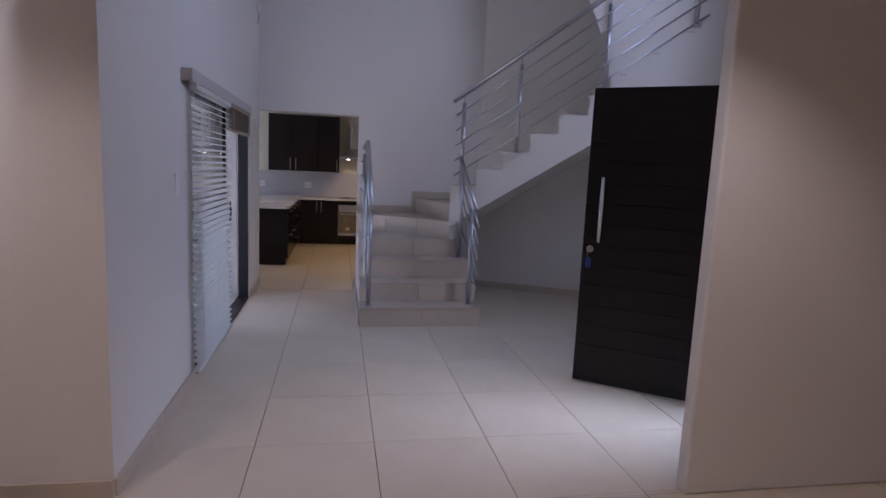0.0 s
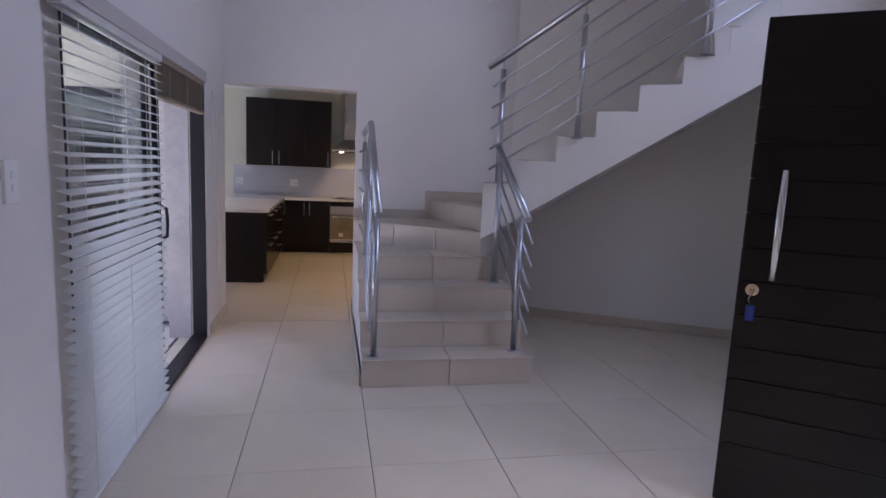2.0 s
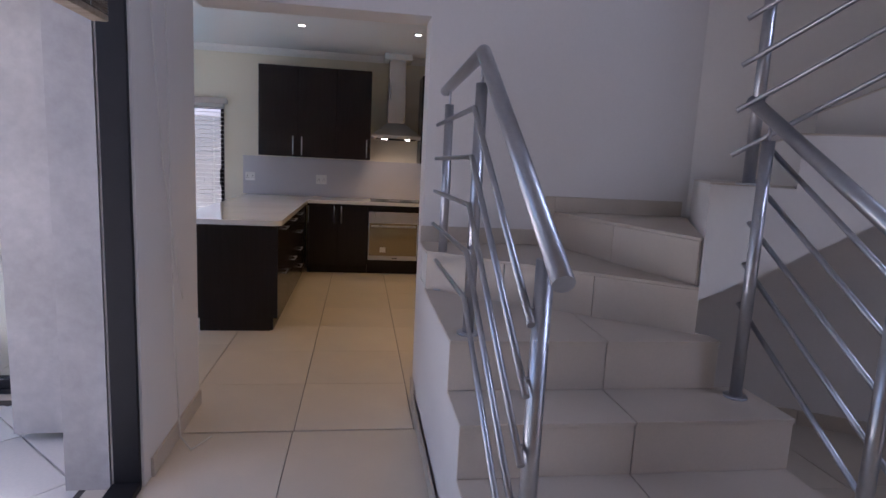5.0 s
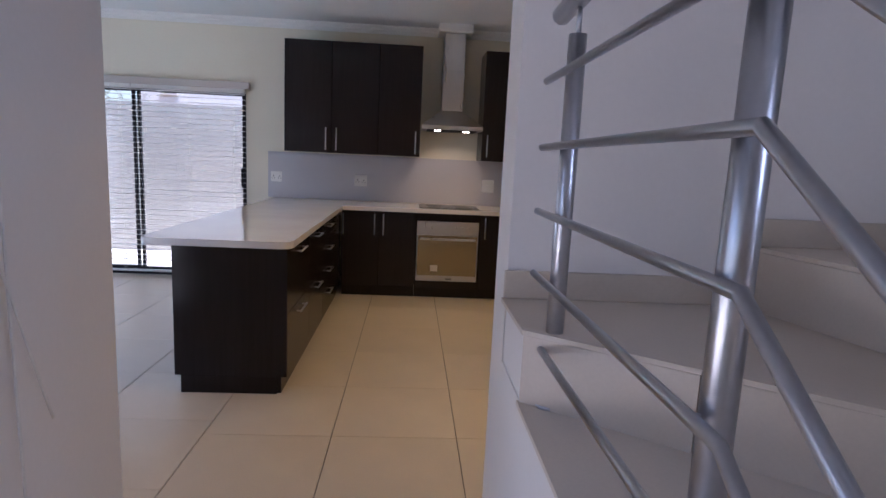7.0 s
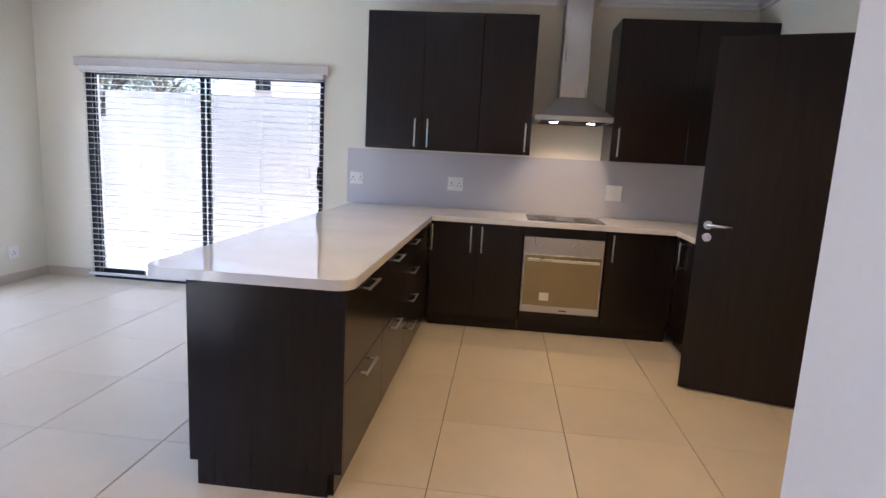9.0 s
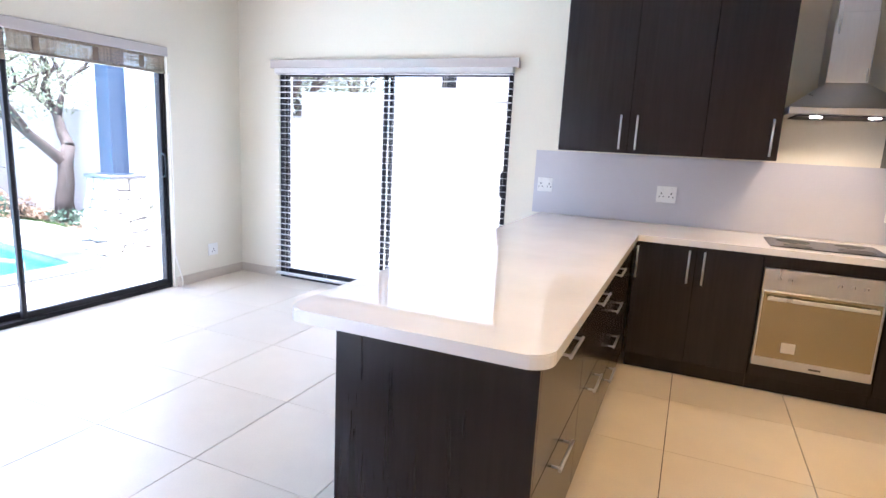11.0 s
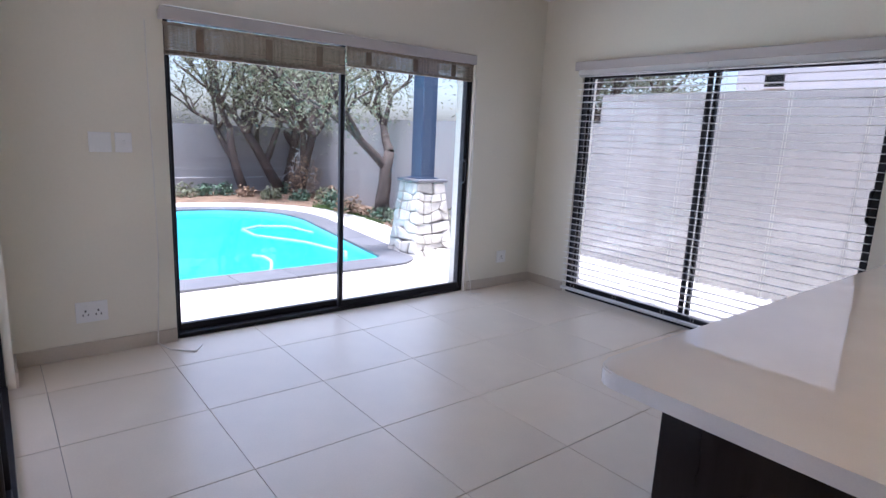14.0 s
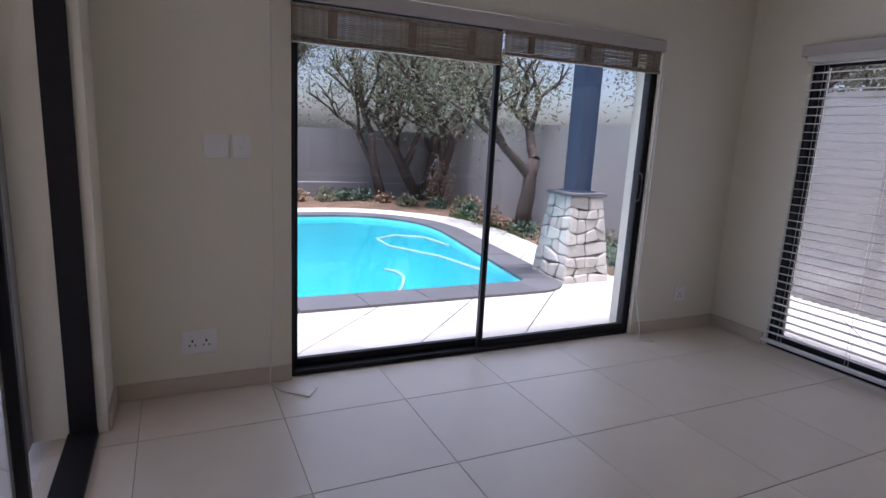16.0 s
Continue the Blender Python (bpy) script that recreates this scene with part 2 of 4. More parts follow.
def box(x0, x1, y0, y1, z0, z1, bevel=0.0, seg=1, bm=None):
    own = bmesh.new()
    bmesh.ops.create_cube(own, size=1.0)
    for v in own.verts:
        v.co = ((x0 + x1) / 2 + v.co.x * (x1 - x0), (y0 + y1) / 2 + v.co.y * (y1 - y0), (z0 + z1) / 2 + v.co.z * (z1 - z0))
    if bevel:
        bmesh.ops.bevel(own, geom=own.edges[:], offset=bevel, segments=seg, profile=0.5, affect="EDGES")
    return joined(bm, own)


def joined(bm, own):
    if bm is None:
        return own
    me = bpy.data.meshes.new("scratch")
    own.to_mesh(me)
    own.free()
    bm.from_mesh(me)
    bpy.data.meshes.remove(me)
    return bm


def turned(bm, m):
    bmesh.ops.transform(bm, matrix=m, verts=bm.verts)
    return bm


def tube(points, r, seg=10, bm=None, r_end=None, cap=True):
    """A round bar along a line of points."""
    bm = bm or bmesh.new()
    pts = [Vector(p) for p in points]
    rings = []
    for i, p in enumerate(pts):
        a = (p - pts[i - 1]).normalized() if i else (pts[1] - p).normalized()
        b = (pts[i + 1] - p).normalized() if i + 1 < len(pts) else a
        d = (a + b).normalized()
        u = d.orthogonal().normalized() if not rings else None
        if u is None:
            u = (last - d * last.dot(d)).normalized()
        last = u
        w = d.cross(u)
        k = 1 / max(0.5, d.dot(a))
        rr = r if r_end is None else r + (r_end - r) * i / (len(pts) - 1)
        rings.append([bm.verts.new(p + (u * math.cos(s) + w * math.sin(s)) * rr * (k if len(pts) > 2 else 1)) for s in [2 * math.pi * j / seg for j in range(seg)]])
    for q, s in zip(rings, rings[1:]):
        for j in range(seg):
            f = bm.faces.new((q[j], q[(j + 1) % seg], s[(j + 1) % seg], s[j]))
            f.smooth = True
    if cap:
        bm.faces.new(rings[0][::-1])
        bm.faces.new(rings[-1])
    return bm


def prism(outline, z0, z1, bm=None):
    """A flat outline (counter-clockwise) raised from z0 to z1."""
    bm = bm or bmesh.new()
    lo, hi = [bm.verts.new((x, y, z0)) for x, y in outline], [bm.verts.new((x, y, z1)) for x, y in outline]
    bm.faces.new(lo[::-1])
    bm.faces.new(hi)
    k = len(outline)
    for i in range(k):
        bm.faces.new((lo[i], lo[(i + 1) % k], hi[(i + 1) % k], hi[i]))
    return bm


def structure(name, bm, mat, label, smooth=None):
    return tagged(part(name, bm, mat, smooth=smooth), label, name.split("_")[0], kind="structure")

# ---- the diagonal of the upper flight and of the entrance ----
EU, NN = Vector((0.876, -0.483, 0)), Vector((0.483, 0.876, 0))
FS = Vector((1.137, 5.868, 0))      # foot of the upper flight's open side
DOOR = Vector((2.63, 2.857, 0))      # pivot of the front door
WIDE = 1.2                          # width of the upper flight
FLIGHT = Matrix(((EU.x, NN.x, 0, FS.x), (EU.y, NN.y, 0, FS.y), (0, 0, 1, 0), (0, 0, 0, 1)))
ENTRY = Matrix(((NN.x, EU.x, 0, DOOR.x), (NN.y, EU.y, 0, DOOR.y), (0, 0, 1, 0), (0, 0, 0, 1)))


def skewed(m, *args, **kw):
    """A box in the axes of the flight (along, across, up) or of the entrance."""
    bm = turned(box(*args, **kw), m)
    bmesh.ops.recalc_face_normals(bm, faces=bm.faces)
    return bm


HALL_TOP, ROOM_TOP, FAR = 5.4, 2.62, 11.28

# ---- walls, floors, ceilings ----
floor = structure("floor", joined(box(-4.72, 4.8, 7.08, 11.48, -0.20, -0.008), box(-1.25, 4.8, 2.1, 7.08, -0.20, -0.0085)), M_GROUT, "dark grout bed under the cream floor tiles")
floor_lounge = structure("floor_lounge", box(-3.6, 4.6, -3.2, 2.1, -0.20, -0.008), M_GROUT, "dark grout bed under the cream floor tiles")
b = box(-1.25, -1.0, 2.31, 3.76, 0, HALL_TOP)
box(-1.25, -1.0, 6.17, 6.97, 0, HALL_TOP, bm=b)
box(-1.25, -1.0, 3.76, 6.17, 2.03, HALL_TOP, bm=b)
wall_hall_left = structure("wall_hall_left", b, M_WALL, "white painted wall with a sliding door opening")
b = box(0.175, 2.4, 6.93, 7.15, 0, HALL_TOP)
box(-1.0, 0.175, 6.93, 7.15, 2.10, HALL_TOP, bm=b)
wall_hall_back = structure("wall_hall_back", b, M_WALL, "white painted wall with the opening to the kitchen")
wall_stair = structure("wall_stair", skewed(FLIGHT, -0.45, 2.75, WIDE, WIDE + 0.2, 0, HALL_TOP), M_WALL, "white painted wall beside the stairs")
b = bmesh.new()
for v0, v1, z0, z1 in ((1.16, 3.35, 0, HALL_TOP), (-0.66, 0.0, 2.75, HALL_TOP), (-0.06, 0.0, 0, 2.75), (-0.72, -0.66, 0, HALL_TOP), (0.0, 1.16, 2.07, 2.5), (0.0, 1.16, 4.6, HALL_TOP)):
    joined(b, skewed(ENTRY, v0, v1, 0, 0.2, z0, z1))
wall_entrance = structure("wall_entrance", b, M_WALL, "white painted entrance wall with doorway and high window")
b = box(1.605, 4.4, 2.05, 2.13, 0, HALL_TOP, 0.012, 2)
box(-3.4, -1.25, 2.31, 2.48, 0, HALL_TOP, bm=b)
box(-1.25, 1.605, 2.13, 2.309, 2.62, HALL_TOP, bm=b)
wall_lounge_front = structure("wall_lounge_front", b, M_WALL, "beige painted wall ends beside the lounge opening")
b = box(-3.6, -3.4, -3.2, 2.48, 0, 2.62)
box(4.4, 4.6, -3.2, 2.13, 0, 2.62, bm=b)
box(-3.4, 4.4, -3.2, -3.0, 0, 2.62, bm=b)
wall_lounge = structure("wall_lounge", b, M_WALL, "plain beige lounge walls behind the opening")
ceiling_lounge = structure("ceiling_lounge", box(-3.6, 4.6, -3.2, 2.13, 2.62, 2.8), M_CEIL, "plain white lounge ceiling")
ceiling_hall = structure("ceiling_hall", box(-1.25, 4.6, 2.05, 7.15, HALL_TOP, HALL_TOP + 0.15), M_CEIL, "plain white double-height hall ceiling")
b = box(-4.72, -4.5, 7.0, 8.10, 0, ROOM_TOP)
box(-4.72, -4.5, 10.47, FAR + 0.2, 0, ROOM_TOP, bm=b)
box(-4.72, -4.5, 8.10, 10.47, 2.0, ROOM_TOP, bm=b)
wall_pool = structure("wall_pool", b, M_WALL_K, "cream painted wall with the sliding door to the pool")
b = box(-4.5, -4.04, FAR, FAR + 0.2, 0, ROOM_TOP)
box(-1.82, 1.9, FAR, FAR + 0.2, 0, ROOM_TOP, bm=b)
box(-4.04, -1.82, FAR, FAR + 0.2, 1.94, ROOM_TOP, bm=b)
wall_far = structure("wall_far", b, M_WALL_K, "cream painted kitchen wall with a sliding door")
b = box(-4.5, -4.21, 7.0, 7.27, 0, ROOM_TOP)
box(-1.75, -1.45, 6.7, 7.13, 0, ROOM_TOP, bm=b)
box(-1.45, -1.25, 6.7, 6.97, 0, ROOM_TOP, bm=b)
box(-4.21, -1.75, 7.0, 7.27, 2.0, ROOM_TOP, bm=b)
wall_patio = structure("wall_patio", b, M_WALL_K, "cream painted wall with a sliding door to the patio")
b = box(1.66, 1.86, 7.15, 8.75, 0, ROOM_TOP)
box(1.66, 1.86, 9.58, FAR, 0, ROOM_TOP, bm=b)
box(1.66, 1.86, 8.75, 9.58, 2.05, ROOM_TOP, bm=b)
box(1.86, 3.2, 8.5, 8.6, 0, ROOM_TOP, bm=b)
box(1.86, 3.2, 9.7, 9.8, 0, ROOM_TOP, bm=b)
box(3.1, 3.2, 8.6, 9.7, 0, ROOM_TOP, bm=b)
wall_kitchen_side = structure("wall_kitchen_side", b, M_WALL_K, "cream painted kitchen wall with a doorway")
ceiling_kitchen = structure("ceiling_kitchen", joined(box(-4.72, -1.25, 6.7, FAR + 0.2, ROOM_TOP, ROOM_TOP + 0.15), box(-1.25, 3.2, 7.15, FAR + 0.2, ROOM_TOP, ROOM_TOP + 0.15)), M_CEIL, "white kitchen ceiling")
ext = structure("wall_outside", joined(box(-1.29, -1.125, 6.158, 6.1695, 0, 2.029), joined(box(-1.75, -1.252, 6.66, 6.698, 0, 3.0), box(-4.5, -4.125, 6.96, 6.998, 0, 3.0))), M_EXTPLASTER, "rough grey plastered outside face of the house")


def cornice(name, x0, x1, y0, y1):
    b = bmesh.new()
    for k, (d, z) in enumerate(((0.07, 0.022), (0.045, 0.05), (0.02, 0.075))):
        for a in ((x0, x1, y1 - d, y1), (x0, x1, y0, y0 + d), (x0, x0 + d, y0 + d, y1 - d), (x1 - d, x1, y0 + d, y1 - d)):
            box(*a, ROOM_TOP - z, ROOM_TOP - (0 if k == 0 else (0.022, 0.05)[k - 1]), bm=b)
    return structure(name, b, M_CORNICE, "white moulded cornice under the ceiling")


cornice("trim_cornice", -4.5, 1.66, 7.27, FAR)


def skirting(name, runs, h=0.085):
    """Tile skirting in lengths along walls: (x0, y0, x1, y1) with the room on the left hand."""
    base = thing(name, (0, 0, 0), "beige tile skirting along the wall foot", "skirting", kind="structure")
    for x0, y0, x1, y1 in runs:
        d = Vector((x1 - x0, y1 - y0, 0))
        L, a = d.length, math.atan2(d.y, d.x)
        k = max(1, round(L / 0.6))
        for i in range(k):
            bm = turned(box(i * L / k + 0.0015, (i + 1) * L / k - 0.0015, 0.0, 0.013, 0, h, 0.002), Matrix.Translation((x0, y0, 0)) @ Matrix.Rotation(a, 4, "Z"))
            part("skirting_tile", bm, M_SKIRT, base)
    return base


corner = FS + NN * WIDE
end = corner + EU * 2.67
skirting("baseboard_hall", [(-1.0, 3.74, -1.0, 2.31), (-1.0, 6.97, -1.0, 6.24), (end.x, end.y, corner.x, corner.y),
                            (0.175, 6.93, 0.175, 7.15), (-1.0, 2.31, -3.4, 2.31)])
skirting("baseboard_dining", [(-4.5, FAR, -4.5, 10.49), (-4.5, 8.10, -4.5, 7.27), (-4.06, FAR, -4.5, FAR), (-4.5, 7.27, -4.21, 7.27), (-1.6, FAR, -1.76, FAR)])


# ---- sliding doors and blinds ----
def sliding_door(name, m, width, height, label, gap=0.0, handle_at=1):
    """A two-leaf aluminium sliding door; local x runs along it from 0, y through it, the room towards -y."""
    d = tagged(new(name), label, "sliding door", kind="structure")
    d.matrix_world = m
    w2 = width / 2
    f = 0.020
    for nm, a in (("frame_side", (0, f, -0.04, 0.06, 0, height)), ("frame_side", (width - f, width, -0.04, 0.06, 0, height)),
                  ("frame_head", (f, width - f, -0.04, 0.06, height - f, height)), ("frame_sill", (f, width - f, -0.045, 0.065, 0.0, 0.03))):
        part(nm, box(*a, 0.003), M_BLACK, d)
    for k, x0 in enumerate((f, w2 - 0.03)):
        if k == 1 and gap:
            x0 -= gap
        x1, y0 = x0 + w2 - f + 0.03, (-0.03, 0.015)[1 - k]
        leaf = part("leaf", joined(joined(box(x0, x0 + 0.028, y0, y0 + 0.035, 0.03, height - f, 0.003), box(x1 - 0.028, x1, y0, y0 + 0.035, 0.03, height - f, 0.003)),
                                   joined(box(x0 + 0.028, x1 - 0.028, y0, y0 + 0.035, 0.03, 0.075, 0.003), box(x0 + 0.028, x1 - 0.028, y0, y0 + 0.035, height - f - 0.05, height - f, 0.003))), M_BLACK, d)
        pane = part("pane", box(x0 + 0.028, x1 - 0.028, y0 + 0.014, y0 + 0.020, 0.075, height - f - 0.05), M_GLASS, leaf)
        pane.visible_shadow = False
        if k == handle_at:
            hx = x1 - 0.025 if handle_at == 1 else x0 + 0.025
            part("pull_handle", tube([(hx, y0, 0.95), (hx, y0 - 0.035, 0.97), (hx, y0 - 0.04, 1.05), (hx, y0 - 0.035, 1.13), (hx, y0, 1.15)], 0.009, 8), M_BLACK, leaf)
    return d


def blind(name, m, width, top, drop, label, mat, tilt, pitch=0.045, slat=0.05):
    """A Venetian blind hanging from top; local x along, y through. A raised blind is a stack of slats."""
    d = tagged(new(name), label, "blind", group="window blinds")
    d.matrix_world = m
    part("head_rail", box(0, width, -0.025, 0.025, top - 0.05, top, 0.003), mat, d)
    n = int(drop / pitch)
    sl = box(0.003, width - 0.003, -slat / 2, slat / 2, -0.0013, 0.0013)
    turned(sl, Matrix.Rotation(radians(tilt), 4, "X"))
    me = bpy.data.meshes.new("slat")
    sl.to_mesh(me)
    sl.free()
    me.materials.append(mat)
    rng = random.Random(name)
    for i in range(n):
        ob = new("slat", me)
        ob.parent = d
        ob.location = (0, rng.uniform(-0.001, 0.001), top - 0.06 - i * pitch)
        ob.rotation_euler = (rng.uniform(-0.04, 0.04), rng.uniform(-0.0015, 0.0015), 0)
    low = top - 0.06 - n * pitch
    part("bottom_rail", box(0.0, width, -slat / 2, slat / 2, low - 0.02, low, 0.003), mat, d)
    for x in (0.12, width / 2, width - 0.12):
        tape = box(x - 0.001, x + 0.001, -slat / 2 - 0.002, -slat / 2 - 0.0005, low, top - 0.05)
        box(x - 0.001, x + 0.001, slat / 2 + 0.0005, slat / 2 + 0.002, low, top - 0.05, bm=tape)
        part("ladder_cord", tape, M_CORD, d)
    return d


def pelmet(name, m, width, z0, z1, deep, label):
    d = tagged(new(name), label, "pelmet")
    d.matrix_world = m
    part("front_board", box(-0.01, width + 0.01, -deep, -deep + 0.018, z0, z1, 0.003), M_PELMET, d)
    part("top_board", box(0, width, -deep + 0.018, 0.0, z1 - 0.018, z1), M_PELMET, d)
    for x in (-0.01, width - 0.008):
        part("end_board", box(x, x + 0.018, -deep + 0.018, 0.0, z0, z1 - 0.018), M_PELMET, d)
    return d


def woven_shade(name, m, width, top, drop, folds, label):
    """A woven bamboo shade drawn up: a face of thin reeds, folds at its foot and dark tapes."""
    d = tagged(new(name), label, "blind", group="window blinds")
    d.matrix_world = m
    rng = random.Random(name + str(drop))
    part("head_rail", box(0, width, -0.012, 0.012, top - 0.012, top + 0.006, 0.003), M_BAMBOO, d)
    n = int(drop / 0.0085)
    me = []
    for k in range(4):
        reed = box(0.003, width - 0.003, -0.0022, 0.0022, -0.0037, 0.0037, 0.0012)
        data = bpy.data.meshes.new("reed")
        reed.to_mesh(data)
        reed.free()
        data.materials.append(M_BAMBOO)
        me.append(data)
    for i in range(n):
        ob = new("reed", me[i % 4])
        ob.parent = d
        ob.location = (rng.uniform(-0.002, 0.002), -0.006 - 0.004 * math.sin(i / n * 3.0) + rng.uniform(-0.0012, 0.0012), top - 0.016 - i * 0.0085)
        ob.rotation_euler = (rng.uniform(-0.15, 0.15), rng.uniform(-0.0012, 0.0012), 0)
    low = top - 0.016 - n * 0.0085
    for k in range(folds):
        part("fold", box(0.002, width - 0.002, -0.018 - 0.004 * k, 0.016, low - 0.011 * k - 0.007, low - 0.011 * k + 0.002, 0.003), M_BAMBOO, d)
    for x in (0.17, 0.50, 0.83):
        tape = box(-0.022, 0.022, -0.0165, -0.0135, low + 0.004, top - 0.014)
        turned(tape, Matrix.Translation((x * width, 0, 0)) @ Matrix.Rotation(rng.uniform(-0.02, 0.02), 4, "Y"))
        part("tape", tape, M_TAPE, d, "brown woven tape")
    return d


def rot(x, y, z, deg):
    return Matrix.Translation((x, y, z)) @ Matrix.Rotation(radians(deg), 4, "Z")


# pool door: looking out along -x, local x runs along +y, local y runs along -x
sliding_door("door_pool", rot(-4.57, 8.10, 0, 90), 2.37, 2.0, "black aluminium sliding glass door to the pool, closed", handle_at=1)
pelmet("pelmet", rot(-4.5, 8.085, 0, 90), 2.34, 1.915, 1.985, 0.055, "pale painted timber pelmet over the pool door")
woven_shade("woven_shade", rot(-4.482, 8.095, 0, 90), 1.155, 1.90, 0.13, 3, "beige woven bamboo shade folded up under its pelmet")
woven_shade("woven_shade", rot(-4.482, 9.26, 0, 90), 1.165, 1.91, 0.10, 2, "beige woven bamboo shade folded up under its pelmet")
# far door with lowered blinds: local x along +x, local y along +y
sliding_door("door_side", rot(-4.04, FAR + 0.06, 0, 0), 2.22, 1.94, "black aluminium sliding glass door behind lowered blinds", handle_at=1)
pelmet("pelmet", rot(-4.075, FAR, 0, 0), 2.29, 1.93, 2.0, 0.06, "pale painted timber pelmet over the side door")
blind("venetian_blind", rot(-4.045, FAR - 0.032, 0, 0), 1.115, 1.94, 1.82, "white slatted blind lowered with open slats", M_SLAT, -3, 0.052, 0.040)
blind("venetian_blind", rot(-2.925, FAR - 0.032, 0, 0), 1.11, 1.94, 1.82, "white slatted blind lowered with open slats", M_SLAT, -3, 0.052, 0.040)
# patio door of the dining side: room on +y, so local x runs along -x
sliding_door("door_patio", rot(-1.75, 7.19, 0, 180), 2.46, 2.0, "black aluminium sliding glass door to the patio, slid open", gap=1.05, handle_at=0)
# hall door: local x along +y, local y along -x
sliding_door("door_hall", rot(-1.05, 3.76, 0, 90), 2.41, 2.0, "black aluminium sliding glass door slid fully open", gap=1.13, handle_at=1)
pelmet("pelmet", rot(-1.0, 3.52, 0, 90), 2.32, 1.955, 2.03, 0.075, "pale painted timber pelmet over the hall door")
blind("venetian_blind", rot(-0.958, 3.63, 0, 90), 1.155, 1.97, 1.82, "white slatted blind lowered over the hall door", M_SLAT, 16, 0.044, 0.048)
blind("venetian_blind", rot(-0.958, 4.80, 0, 90), 1.02, 1.97, 0.16, "beige slatted blind drawn up over the open leaf", M_BAMBOO, 4, 0.0075)

# ---- stairs ----
RISE, UPPER = 0.187, 0.19
NOSE = [5.0, 5.26, 5.52, 5.78]
X0, X1 = 0.16, 1.316
stairs = thing("staircase", (X0, 5.0, 0), "tiled winding staircase with plastered white sides", "staircase", kind="structure")
body = bmesh.new()
for i, y in enumerate(NOSE):
    box(X0 + 0.012, (X1 if i < 3 else 1.19) - 0.004, y + 0.012, NOSE[i + 1] + 0.012 if i < 3 else 6.926, 0.0, (i + 1) * RISE - 0.012, bm=body)
A5, B5 = (X0 + 0.016, 6.60), (1.15, 5.875)
A6, B6 = (0.915, 6.924), (1.15, 5.90)
prism([A5, B5, (1.69, 6.88), (1.69, 6.922), (X0 + 0.016, 6.922)], 3.9 * RISE, 5 * RISE - 0.012, body)
prism([A6, B6, (1.66, 6.86), (1.66, 6.92)], 4.9 * RISE, 6 * RISE - 0.012, body)
part("core", body, M_WALL, stairs, "white plastered side of the stairs")


def stair_slab(outline, z, name="tread_tile"):
    bm = prism(outline, z - 0.012, z)
    part(name, bm, M_STAIRTILE, stairs)


XM = 0.742
for i, y in enumerate(NOSE):
    z = (i + 1) * RISE
    far = NOSE[i + 1] + 0.012 if i < 3 else 0
    xr = X1 if i < 3 else 1.19
    for xa, xb in ((X0, XM - 0.002), (XM + 0.002, xr)):
        part("riser_tile", box(xa, xb, y, y + 0.012, i * RISE + (0.001 if i else 0), z - 0.0125, 0.001), M_STAIRTILE, stairs)
        if i < 3:
            part("tread_tile", box(xa, xb, y - 0.008, far - 0.001, z - 0.012, z, 0.001), M_STAIRTILE, stairs)
# winding treads
def cut(a, b, t):
    return (a[0] + (b[0] - a[0]) * t, a[1] + (b[1] - a[1]) * t)


z4 = 4 * RISE
stair_slab([(X0, 5.772), (XM - 0.002, 5.772), cut(A5, B5, 0.59), (X0, 6.61)], z4)
stair_slab([(XM + 0.002, 5.772), (1.19, 5.772), (1.19, 5.86), B5, cut(A5, B5, 0.595)], z4)
stair_slab([(X0, 6.595), (1.145, 5.868), (1.155, 5.91), (0.92, 6.927), (X0, 6.927)], 5 * RISE)
stair_slab([(0.905, 6.927), (1.143, 5.90), (1.16, 5.91), (1.66, 6.86), (1.66, 6.925)], 6 * RISE)


def riser_board(a, b, z0, z1, pieces):
    d = Vector((b[0] - a[0], b[1] - a[1], 0))
    L, ang = d.length, math.atan2(d.y, d.x)
    for i in range(pieces):
        bm = turned(box(i * L / pieces + 0.0015, (i + 1) * L / pieces - 0.0015, -0.012, 0.0, z0, z1 - 0.0125, 0.001), Matrix.Translation((*a, 0)) @ Matrix.Rotation(ang, 4, "Z"))
        part("riser_tile", bm, M_STAIRTILE, stairs)


riser_board((X0 + 0.01, 6.605), B5, z4, 5 * RISE, 3)
riser_board((0.912, 6.92), (1.15, 5.90), 5 * RISE, 6 * RISE, 2)
# skirting stepping up the back wall
for xa, xb, z in ((X0 + 0.005, 0.905, 5 * RISE), (0.905, 1.66, 6 * RISE)):
    part("wall_skirting_tile", box(xa, xb, 6.915, 6.929, z, z + 0.085, 0.002), M_SKIRT, stairs)
part("wall_skirting_tile", box(0.85, 0.905, 6.915, 6.929, 5 * RISE + 0.085, 6 * RISE + 0.085, 0.002), M_SKIRT, stairs)
part("side_skirting_tile", box(X0 - 0.012, X0 - 0.001, 5.03, 6.9, 0, 0.07, 0.002), M_SKIRT, stairs)
# upper flight, stepped above and sloping below
prof = [(0.0, 0.88)]
for k in range(9):
    prof += [(0.28 * k, 7 * UPPER + UPPER * k), (0.28 * (k + 1), 7 * UPPER + UPPER * k)]
prof += [(2.70, 7 * UPPER + UPPER * 8), (2.70, 0.88 + 0.64 * 2.70)]
b = bmesh.new()
va, vb = [b.verts.new(FLIGHT @ Vector((u, 0.0, z))) for u, z in prof], [b.verts.new(FLIGHT @ Vector((u, WIDE - 0.002, z))) for u, z in prof]
b.faces.new(va)
b.faces.new(vb[::-1])
for i in range(len(prof)):
    j = (i + 1) % len(prof)
    b.faces.new((va[j], va[i], vb[i], vb[j]))
bmesh.ops.recalc_face_normals(b, faces=b.faces)
